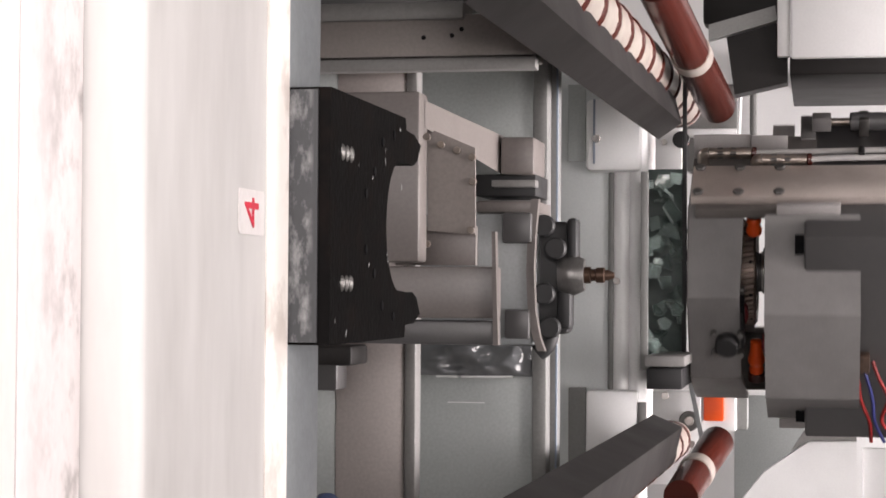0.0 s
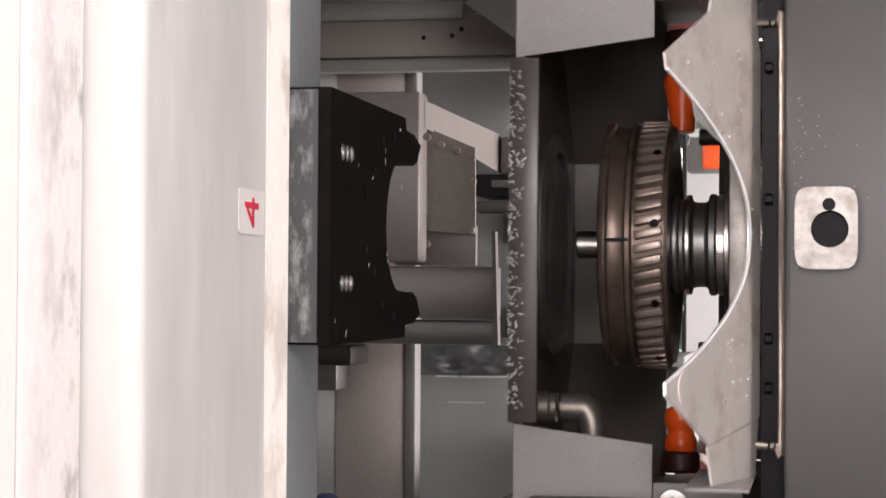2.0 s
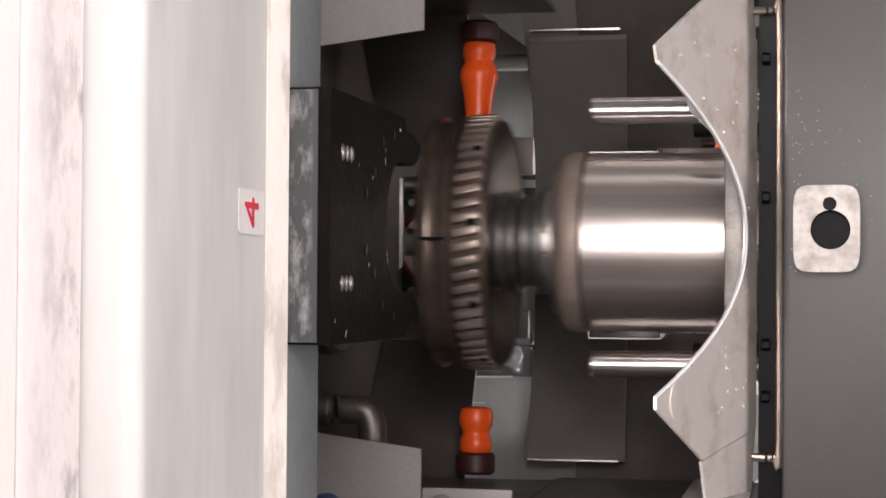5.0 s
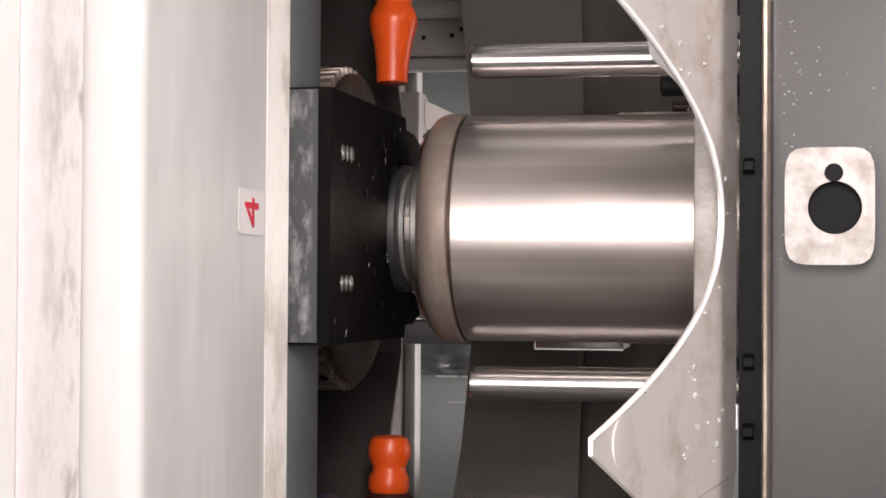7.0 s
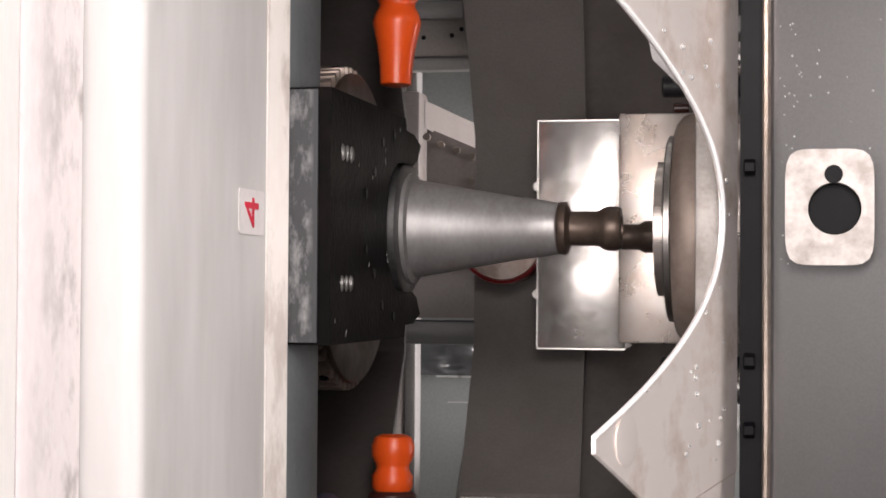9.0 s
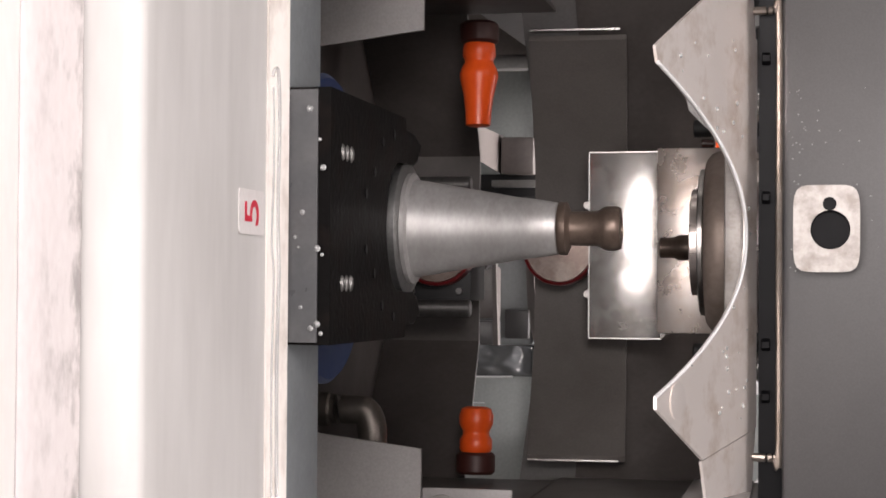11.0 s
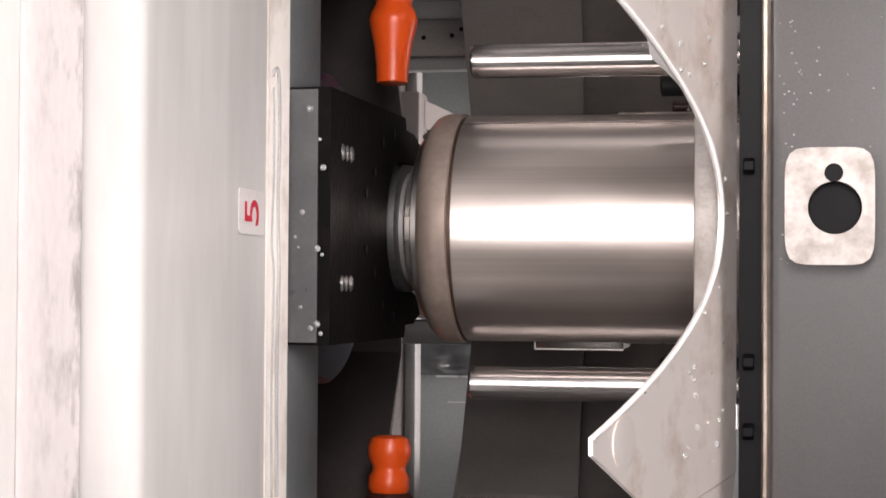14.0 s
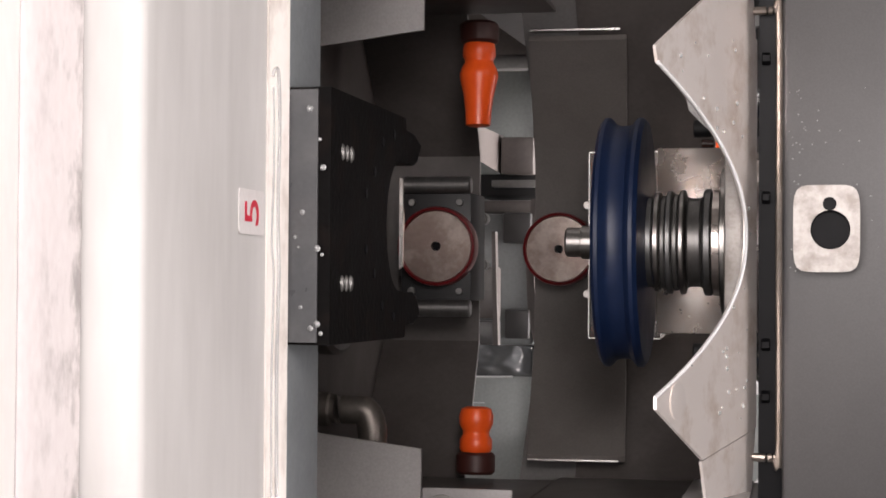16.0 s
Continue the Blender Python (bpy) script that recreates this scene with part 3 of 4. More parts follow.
for z0, y0, z1 in ((-0.160, -0.032, -0.092), (-0.085, -0.012, -0.015)):
    hose = part("air_hose", tube([(0.180, y0, z1), (0.182, y0, 0.02), (0.182, y0 - 0.002, 0.12), (0.180, y0, 0.30)], 0.0045, 10), HALL, head, "translucent pale air hose")
    part("fitting", rod(0.0084, z0 + 0.012, z1, spot(0.180, y0, 0), 16), NICKEL, hose, "nickel hose fitting")
    part("collar", rod(0.0090, z1, z1 + 0.007, spot(0.180, y0, 0), 16), HOSERED, hose, "red collar")
    for k in (0.35, 0.62):
        part("fitting_nut", rod(0.0094, -0.005, 0.005, spot(0.180, y0, z0 + (z1 - z0) * k), 6), DARKSTEEL, hose)
    part("elbow", tube([(0.165, y0, z0), (0.176, y0, z0), (0.180, y0, z0 + 0.004), (0.180, y0, z0 + 0.014)], 0.0088, 12), NICKEL, hose)

actuator = part("actuator", rod(0.0135, 0.045, 0.24, spot(0.183, -0.118, 0), 28), CASING, head, "dark pneumatic actuator with a bright rod")
part("rod", rod(0.0058, 0.018, 0.046, spot(0.183, -0.118, 0), 20), NICKEL, actuator)
part("clevis", boxed(0.172, 0.194, -0.128, -0.108, -0.008, 0.019, 0.002), OUTERSKIN, actuator, "grey clevis block")
part("mount", boxed(0.1655, 0.194, -0.133, -0.103, 0.058, 0.072, 0.002), STEEL, actuator)
part("slot", boxed(0.1653, 0.1672, -0.062, -0.026, -0.051, -0.026), HOLLOW, bracket, "black slot")
part("roller", rod(0.0090, -0.048, -0.029, spot(0.1625, -0.042, 0), 24), DARKSTEEL, bracket)
part("tie_strap", tube([(0.1865, -0.030, 0.06), (0.1865, -0.012, 0.06)], 0.0045, 10), RUBBER, side)

# hood: slides up and down in front of and behind the wheel; heights for its lowest stand
HW = 0.150
hood = part("hood", slab([(-HW, -0.066, -0.302), (-0.1075, -0.070, -0.302), (0.1075, -0.070, -0.302), (HW, -0.066, -0.302), (HW, 0.080, -0.302), (0.064, 0.160, -0.302), (-0.064, 0.160, -0.302), (-HW, 0.080, -0.302)], (0, 0, 0.006)), HOODPAINT, head, "black-grey open splash hood")
for s in (-1, 1):
    part("side_wall", boxed(s * (HW + 0.0002), s * (HW + 0.003), -0.066, 0.080, -0.302, -0.165), HOODPAINT, hood)


def shell(x0, y0, x1, y1, z0, z1, t=0.0035, low=0.0, high=0.0):
    """Three flat panels round the back: straight in the middle, chamfered at both sides; low, high: how far the outer ends rise below and above."""
    inner = [(-x0, y0), (-x1, y1), (x1, y1), (x0, y0)]
    outer = [(x0 + t, y0 + t * 0.4), (x1 + t * 0.5, y1 + t), (-x1 - t * 0.5, y1 + t), (-x0 - t, y0 + t * 0.4)]
    bm = bmesh.new()
    ring = inner + outer
    lo = [bm.verts.new((a, b, z0 + (low if i in (0, 3, 4, 7) else 0))) for i, (a, b) in enumerate(ring)]
    hi = [bm.verts.new((a, b, z1 + (high if i in (0, 3, 4, 7) else 0))) for i, (a, b) in enumerate(ring)]
    for i in range(8):
        j = (i + 1) % 8
        bm.faces.new((lo[i], lo[j], hi[j], hi[i]))
    for k in ((0, 1, 6, 7), (1, 2, 5, 6), (2, 3, 4, 5)):
        bm.faces.new([lo[i] for i in k])
        bm.faces.new([hi[i] for i in k])
    bmesh.ops.recalc_face_normals(bm, faces=bm.faces)
    return bm


part("back_wall", shell(0.158, 0.082, 0.064, 0.165, -0.302, -0.2300, 0.0035, 0, 0.0055), HOODPAINT, hood)
part("outer_skin", shell(0.1625, 0.0840, 0.066, 0.1690, -0.300, -0.2306, 0.002, 0, 0.0055), OUTERSKIN, hood, "mid grey outer skin of the hood")
part("front_lip", boxed(-0.1075, 0.1075, -0.0760, -0.0702, -0.3045, -0.2870, 0.001), HOODPAINT, hood, "dark grey front lip beaded with water")
part("floor_disc", lathe([(0.0, -0.2960), (0.069, -0.2960), (0.069, -0.2870), (0.066, -0.2845), (0.058, -0.2840), (0.056, -0.2870), (0.040, -0.2870), (0.038, -0.2850), (0.0, -0.2850)]), FLANGESTEEL, hood, "dark turned floor disc")
for s in (-1, 1):
    part("front_flap", slab([(s * 0.1085, -0.0705, -0.3015), (s * 0.1190, -0.0705, -0.2200), (s * 0.190, -0.0705, -0.2200), (s * 0.190, -0.0705, -0.3015)], (0, 0.003, 0)), FLAP, hood, "light grey sheet flap")
    ear = part("flap_bracket", boxed(s * 0.141, s * 0.190, -0.0675, -0.0645, -0.2198, -0.168, 0.001), FLAP, hood, "light grey bracket above the flap")
    part("washer", rod(0.0085, 0.0, 0.002, spot(s * 0.153, -0.0676, -0.208) @ ALONG_Y, 24), STEEL, ear)
    part("bolt", rod(0.0042, 0.002, 0.006, spot(s * 0.153, -0.0676, -0.208) @ ALONG_Y, 6), DARKSTEEL, ear)
    for z in (-0.291, -0.235):
        part("rivet", rod(0.003, 0.0, 0.0015, spot(s * 0.155, -0.0706, z) @ ALONG_Y, 12), DARKSTEEL, hood)
for i in range(210):
    r = rng.uniform(0.4, 0.95)
    d = part("water_drop", drop_me, WATER, hood)
    d.matrix_local = spot(rng.uniform(-0.10, 0.10), -0.0762, -0.3042 + 0.0085 * rng.random() ** 1.6) @ Matrix.Rotation(radians(90), 4, "X") @ Matrix.Rotation(rng.uniform(0, 3.1), 4, "Z") @ Matrix.Diagonal((r * rng.uniform(0.6, 2.2), r * 0.7, r * 0.8, 1))


def valve(z, y, r):
    """Round steel valve face with a red rim, facing forward."""
    m = spot(0, y, z) @ ALONG_Y
    v = part("valve_rim", lathe([(r * 0.9, -0.012), (r, -0.011), (r, 0.0), (r * 0.98, 0.0025), (r * 0.92, 0.0032), (r * 0.89, 0.0016), (r * 0.88, -0.0115)], m), RED, hood, "red ring round a steel valve")
    part("valve_face", lathe([(r * 0.89, -0.010), (r * 0.89, 0.0006), (r * 0.5, 0.0010), (r * 0.12, 0.0014), (r * 0.11, -0.004), (0, -0.004)], m), VALVEFACE, v, "dull brownish steel face")
    part("valve_bore", rod(r * 0.11, -0.0035, -0.0040, m, 16), HOLLOW, v)
    return v


valve(-0.2475, 0.102, 0.0264)
brk = part("valve_bracket", boxed(-0.036, 0.036, 0.112, 0.1640, -0.2735, -0.2260, 0.001), RUBBER, hood, "black valve bracket")
for sx in (-1, 1):
    part("clamp_bar", rod(0.0058, -0.272, -0.226, spot(sx * 0.041, 0.112, 0), 24), DARKSTEEL, brk)
    for z in (-0.266, -0.2335):
        part("screw", rod(0.0026, 0.0, 0.003, spot(sx * 0.0295, 0.1118, z) @ ALONG_Y, 12), DARKSTEEL, brk)
panel = part("rear_panel", shell(0.138, 0.125, 0.060, 0.199, -0.1962, -0.1312, 0.0035, 0.0062, 0.0068), PANELGREY, hood, "dark grey rear panel", 60)
for s, x in ((-1, -0.1440), (1, 0.1405)):
    part("edge_strip", boxed(x - 0.0006, x + 0.0006, 0.116, 0.1265, -0.188, -0.128), BRIGHT, panel, "bright steel edge strip")
part("upper_skin", shell(0.1685, 0.1225, 0.068, 0.2125, -0.196, -0.0700, 0.002), OUTERSKIN, hood, "mid grey outer skin of the hood")
part("upper_rear_panel", shell(0.164, 0.120, 0.066, 0.2075, -0.158, -0.0700), HOODPAINT, hood, "dark grey upper rear panel", 60)
valve(-0.1758, 0.176, 0.0255)
for x in (-0.031, 0.031):
    for z in (-0.158,):
        part("screw", rod(0.003, 0.0, 0.006, spot(x, 0.1966, z) @ ALONG_Y, 12), STEEL, panel)
sbox = part("steel_box", boxed(-0.0655, 0.0610, 0.157, 0.192, -0.1528, -0.1035, 0.0015), BRIGHT, hood, "bright folded stainless box")
for x in (-0.0655, 0.0610):
    part("fold_edge", boxed(x - 0.0004, x + 0.0004, 0.1562, 0.1576, -0.1526, -0.1037), STEEL, sbox)
part("fold_edge", boxed(-0.0650, 0.0605, 0.1562, 0.1576, -0.1530, -0.1523), STEEL, sbox)
part("shaft_stub", lathe([(0.0058, -0.0990), (0.0066, -0.0985), (0.0066, -0.0900), (0.0082, -0.0870), (0.0082, -0.0800), (0.006, -0.0795)], spot(0.001, 0.090, 0), 24), WHEELBROWN, hood, "oiled brown shaft stub")
bronze = part("bronze_block", boxed(-0.0640, 0.0560, 0.105, 0.155, -0.1020, -0.0560, 0.001), COPPER, hood, "worn bronze block")
part("cap_plug", rod(0.0030, -0.074, -0.066, spot(-0.0672, 0.112, 0), 16), HOSERED, bronze, "small dark red plug")
for s in (-1, 1):
    prof = [(0.0066, 0.0), (0.0080, 0.0006), (0.0085, 0.010), (0.0098, 0.020), (0.0122, 0.0305), (0.0125, 0.0330), (0.0114, 0.0370), (0.0092, 0.0410), (0.0092, 0.0425), (0.0106, 0.0450), (0.0106, 0.0500), (0.0098, 0.0530)]
    if s > 0:
        prof = [(0.0062, 0.0), (0.0095, 0.0015), (0.0110, 0.006), (0.0108, 0.011), (0.0085, 0.0155), (0.0085, 0.018), (0.0104, 0.021), (0.0104, 0.027), (0.0090, 0.029)]
    m = spot(-0.0760 if s < 0 else 0.1030, 0.065, -0.2130) @ Matrix.Rotation(radians(90 * s), 4, "Y")
    m = m @ Matrix.Rotation(radians(3 * s), 4, "X")
    noz = part("coolant_nozzle", lathe(prof, m, 40), ORANGE, hood, "orange ball-joint coolant nozzle")
    part("nozzle_base", rod(0.0125, prof[-1][1], prof[-1][1] + 0.014, m, 20), NOZZLEBASE, noz, "dark red-brown socket")
part("pipe_elbow", tube([(0.101, -0.018, -0.300), (0.101, -0.018, -0.272), (0.1025, -0.018, -0.265), (0.110, -0.018, -0.2615), (0.124, -0.018, -0.2610), (0.150, -0.018, -0.2610)], 0.0088, 20), DULLNICKEL, hood, "dull nickel pipe elbow")
# added bright strip in place of a reflection on the hood's back wall
part("wall_glint", slab([(-0.0440, 0.070, -0.2655), (-0.0425, 0.070, -0.2632), (-0.020, 0.070, -0.2627), (0.014, 0.070, -0.2632), (0.016, 0.070, -0.2655)], (0, 0.0035, 0)), BRIGHT, hood, "bright strip for the reflection on the wet hood wall")
part("elbow_collar", rod(0.0102, -0.296, -0.286, spot(0.101, -0.018, 0), 24), DULLNICKEL, hood)

m = spot(-0.0050, 0.1712, -0.2480)
plug = part("plug_socket", rod(0.0165, 0.0, 0.018, m @ Matrix.Rotation(radians(-90), 4, "X"), 24), RUBBER, hood, "black plug socket")
for sx in (-1, 1):
    for sz in (-1, 1):
        part("corner_screw", rod(0.0045, 0.0, 0.012, m @ spot(sx * 0.016, 0, sz * 0.018) @ Matrix.Rotation(radians(-90), 4, "X"), 10), DARKSTEEL, plug)
part("end_fold", boxed(0.1712, 0.1860, 0.1160, 0.1260, -0.1800, -0.0960, 0.001), FLAP, hood, "pale folded sheet end")
part("end_fold", boxed(-0.1880, -0.1712, 0.1140, 0.1250, -0.1800, -0.0960, 0.001), FLAP, hood, "pale folded sheet end")
for mt, dz, lab in ((BLUEWIRE, 0.0, "blue wire"), (REDWIRE, -0.012, "red wire"), (REDWIRE, 0.016, "red wire")):
    part("wire", tube([(-0.030, 0.180, 0.058 + dz), (-0.050, 0.190, 0.066 + dz), (-0.085, 0.191, 0.074 + dz * 1.3), (-0.125, 0.190, 0.078 + dz * 0.6), (-0.168, 0.178, 0.092 + dz * 1.5)], 0.0026, 8), mt, head, lab)
part("terminal", boxed(-0.045, -0.015, 0.1755, 0.1900, 0.045, 0.070, 0.002), GROOVEBROWN, head, "red-brown terminal block")

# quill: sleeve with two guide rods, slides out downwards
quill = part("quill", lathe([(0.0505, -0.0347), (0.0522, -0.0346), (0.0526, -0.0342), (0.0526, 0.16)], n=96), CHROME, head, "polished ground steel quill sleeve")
part("collar", lathe([(0.0300, -0.0512), (0.0472, -0.0511), (0.0486, -0.0506), (0.0518, -0.0480), (0.0532, -0.0452), (0.0537, -0.0420), (0.0537, -0.0366), (0.0530, -0.0360)], n=96), COLLAR, quill, "wet brownish steel collar")
part("collar_groove", lathe([(0.0500, -0.0362), (0.0521, -0.0360), (0.0521, -0.0345), (0.0500, -0.0343)], n=96), GROOVEBROWN, quill, "dark brown groove")
part("thrust_ring", lathe([(0.0300, -0.0550), (0.0418, -0.0550), (0.0430, -0.0544), (0.0430, -0.0520), (0.0420, -0.0514)], n=72), STEEL, quill, "bright steel ring")
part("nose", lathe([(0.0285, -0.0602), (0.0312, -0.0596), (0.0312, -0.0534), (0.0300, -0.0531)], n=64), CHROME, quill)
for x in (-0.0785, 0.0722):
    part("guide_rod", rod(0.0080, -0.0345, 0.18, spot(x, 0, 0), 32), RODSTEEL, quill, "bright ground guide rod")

# ---- machine bed behind the rack ----
def span(a, b, depth, bevel=0.002, bm=None):
    """A box whose front face has the opposite corners a and b, reaching back by depth."""
    bm = bm or bmesh.new()
    y = min(a[1], b[1])
    return box(bm, min(a[0], b[0]), max(a[0], b[0]), y, y + depth, min(a[2], b[2]), max(a[2], b[2]), bevel)


def down(a, z=0.0):
    """The point at height z under a."""
    return (a[0], a[1], z)


def disc(at, r, length=0.006, n=20, bm=None):
    return rod(r, 0.0, length, spot(*at) @ ALONG_Y, n, None, bm)


bed = thing("tank_wall", "pale enamelled machine tank wall with folded ledges", "tank wall", kind="structure")
part("low_sheet", span((-0.3398, 1.7500, 0.3925)[:2] + (0.0,), (0.2140, 1.7500, 1.1376), 0.02), ENAMEL, bed)
part("seam", span((-0.3197, 1.7570, 1.1315), (0.2147, 1.7570, 1.1397), 0.01, 0), MIDGREY, bed)
part("warm_sheet", span((-0.3183, 1.7500, 1.1374), (0.2119, 1.7500, 1.2061), 0.02), TANLIGHT, bed, "warm grey enamelled sheet")
part("seam", span((-0.3177, 1.7570, 1.2008), (0.2126, 1.7570, 1.2090), 0.01, 0), MIDGREY, bed)
part("ledge", span((-0.3154, 1.7450, 1.2080), (0.2110, 1.7450, 1.2189), 0.025, 0.002), MIDGREY, bed)
part("upper_sheet", span((-0.3809, 2.0000, 1.1370), (0.2378, 2.0000, 1.2966), 0.02), ENAMEL, bed, "pale blue-grey enamelled sheet")
part("wet_recess", span((0.0540, 1.9920, 1.1650), (0.0938, 1.9920, 1.2964), 0.006, 0.001), WETPANEL, bed, "wet shiny dark grey sheet")
part("white_bead", tube([(0.0946, 1.9880, 1.1891), (0.0946, 1.9880, 1.2320), (0.0939, 1.9880, 1.2740)], 0.0012, 8), BOXWHITE, bed)
bm = bmesh.new()
nx, nz = 20, 46
grid = []
for i in range(nx + 1):
    for j in range(nz + 1):
        u, v = i / nx, j / nz
        edge = min(1.0, 6 * min(u, 1 - u, v, 1 - v))
        p = Vector((0.0545 + 0.039 * u, 0.0, 1.166 + 0.130 * v))
        grid.append(bm.verts.new((p.x, 1.990 - edge * (0.006 + 0.010 * noise.noise(Vector((p.x * 55, 3.1, p.z * 42))) + 0.004 * noise.noise(Vector((p.x * 140, 7.7, p.z * 90)))), p.z)))
for i in range(nx):
    for j in range(nz):
        k = i * (nz + 1) + j
        bm.faces.new((grid[k], grid[k + 1], grid[k + nz + 2], grid[k + nz + 1]))
bmesh.ops.recalc_face_normals(bm, faces=bm.faces)
part("wet_film", bm, WETPANEL, bed, "crumpled wet plastic film that glints", 180)
part("thin_white_line", span((0.1230, 1.9985, 1.1998), (0.1241, 1.9985, 1.2410), 0.001, 0), BOXWHITE, bed)
part("flange", span((-0.3732, 1.9850, 1.2956), (0.2357, 1.9850, 1.3119), 0.03, 0.003), MIDLIGHT, bed, "grey folded flange")
part("flange_strip", span((-0.3794, 2.0200, 1.3036), (0.2395, 2.0200, 1.3181), 0.03, 0.002), MIDLIGHT, bed)
part("film_edge", span((-0.3789, 2.0185, 1.3166), (0.2393, 2.0185, 1.3184), 0.006, 0), BLUEFILM, bed, "blue protective film edge")
part("rear_sheet", span((-0.5035, 2.6800, 1.2017), (0.3154, 2.6800, 1.3038), 0.02, 0.002), PALEENAMEL, bed, "pale blue-grey rear sheet")
for z, r, mt in ((1.3070, 0.0053, MIDLIGHT), (1.3225, 0.013, BOXWHITE), (1.3453, 0.014, BOXWHITE)):
    part("rail_round", tube([(x, 2.672, z) for x in (-0.30, 0.0, 0.30)], r, 16), mt, bed)
part("bolt", disc((-0.0144, 2.6550, 1.3165), 0.005), STEEL, bed)

post = thing("support_post", "dark warm-grey steel channel post with bolt holes", "post")
part("web", span((-0.2604, 1.7000, 1.0558)[:2] + (0.0,), (-0.2168, 1.7000, 1.3415), 0.05, 0.002), POSTGREY, post)
part("flange", span((-0.2221, 1.7000, 1.0561)[:2] + (0.0,), (-0.2078, 1.7000, 1.3415), 0.02, 0.001), MIDGREY, post, "lighter grey flange")
part("flange", span((-0.2722, 1.6950, 1.0573)[:2] + (0.0,), (-0.2552, 1.6950, 1.2734), 0.05, 0.002), MIDGREY, post)
part("web", span((-0.3147, 1.7150, 1.0505)[:2] + (0.0,), (-0.2705, 1.7150, 1.2749), 0.05, 0.002), CASING, post)
for p in ((-0.2386, 1.6995, 1.2346), (-0.2458, 1.6995, 1.2710), (-0.2401, 1.6995, 1.2618)):
    part("bolt_hole", disc(p, 0.0022, 0.001), HOLLOW, post)

clamp = thing("clamp_unit", "warm grey enamelled clamp unit with screwed cover plates", "clamp unit")
part("body", span((-0.1772, 1.6000, 1.1574)[:2] + (0.0,), (-0.0248, 1.6000, 1.2527), 0.035, 0.003), TANENAMEL, clamp)
part("cover_plate", slab([(-0.1487, 1.6480, 1.2494), (-0.1297, 1.6480, 1.2942), (-0.0504, 1.6480, 1.2947), (-0.0545, 1.6480, 1.2505)], (0, 0.004, 0)), POSTGREY, clamp, "screwed cover plate with a faint sheen")
part("inner_plate", span((-0.0591, 1.6600, 1.2175), (-0.0228, 1.6600, 1.2932), 0.01, 0.001), TANENAMEL, clamp)
for p in ((-0.1325, 1.6470, 1.2634), (-0.1272, 1.6470, 1.2782), (-0.1209, 1.6470, 1.2924), (-0.0987, 1.6470, 1.2930), (-0.1350, 1.5900, 1.2623), (-0.0421, 1.6470, 1.2508), (-0.0545, 1.6470, 1.2917)):
    part("screw", disc(p, 0.0035, 0.006, 8), NICKEL, clamp)
part("channel", slab([(-0.1707, 1.6200, 1.2531), (-0.1623, 1.9000, 1.2756), (-0.1214, 1.9000, 1.2759), (-0.1462, 1.6200, 1.2533)], (0, 0.012, 0)), TANENAMEL, clamp, "warm grey folded channel")
part("channel_end", span((-0.1593, 1.8850, 1.2770), (-0.1203, 1.8850, 1.3122), 0.08, 0.003), TANENAMEL, clamp)
part("slot", span((-0.1216, 1.9000, 1.2482), (-0.0988, 1.9000, 1.3118), 0.09, 0.001), RUBBER, clamp, "black open slot")
part("slot_bar", span((-0.1147, 1.8850, 1.2678), (-0.1074, 1.8850, 1.3141), 0.02, 0.001), MIDGREY, clamp)
part("cross_bar", span((-0.0928, 1.8700, 1.2539), (-0.0798, 1.8700, 1.3177), 0.10, 0.003), TANENAMEL, clamp)
part("lug", span((-0.0770, 1.8400, 1.2596), (-0.0586, 1.8400, 1.2713), 0.03, 0.002), TANENAMEL, clamp)
part("bolt", disc((-0.0653, 1.8350, 1.2716), 0.006, 0.008, 6), NICKEL, clamp)
part("lower_body", span((-0.0211, 1.6100, 1.1560)[:2] + (0.0,), (0.0249, 1.6100, 1.3185), 0.04, 0.002), TANENAMEL, clamp)
part("lower_step", span((0.0270, 1.6150, 1.1550)[:2] + (0.0,), (0.0485, 1.6150, 1.3177), 0.04, 0.002), CASING, clamp)
part("end_flange", slab([(-0.0519, 1.6000, 1.3183), (-0.0519, 1.6000, 1.3215), (0.0484, 1.6000, 1.3245), (0.0485, 1.6000, 1.3200)], (0, 0.012, 0)), TANENAMEL, clamp)
part("foot", span((0.0494, 1.5600, 1.1601)[:2] + (0.0,), (0.0666, 1.5600, 1.2021), 0.06, 0.003), BEAMGREY, clamp, "dark bracket foot")
part("foot", span((0.0692, 1.7000, 1.0983)[:2] + (0.0,), (0.0964, 1.7000, 1.1521), 0.04, 0.003), CASING, clamp)

duct = thing("suction_duct", "grey curved sheet-metal duct with a folded rim", "duct")
part("body", span((-0.0764, 1.8000, 1.2937)[:2] + (0.0,), (0.0542, 1.8000, 1.3239), 0.10, 0.004), DUCTGREY, duct)
rim = [(-0.0908, 1.8000, 1.3300), (-0.0526, 1.7950, 1.3275), (-0.0192, 1.7920, 1.3268), (0.0195, 1.7950, 1.3280), (0.0460, 1.8000, 1.3320), (0.0595, 1.8000, 1.3370)]
part("rim", slab(rim + [(a, b, c - 0.0075) for a, b, c in rim[::-1]], (0, 0.012, 0)), TANENAMEL, duct, "curved warm grey rim")
part("step", span((0.0186, 1.7900, 1.2982), (0.0472, 1.7900, 1.3226), 0.02, 0.002), CASING, duct)
part("step", span((-0.0770, 1.7900, 1.2954), (-0.0470, 1.7900, 1.3243), 0.02, 0.003), CASING, duct)

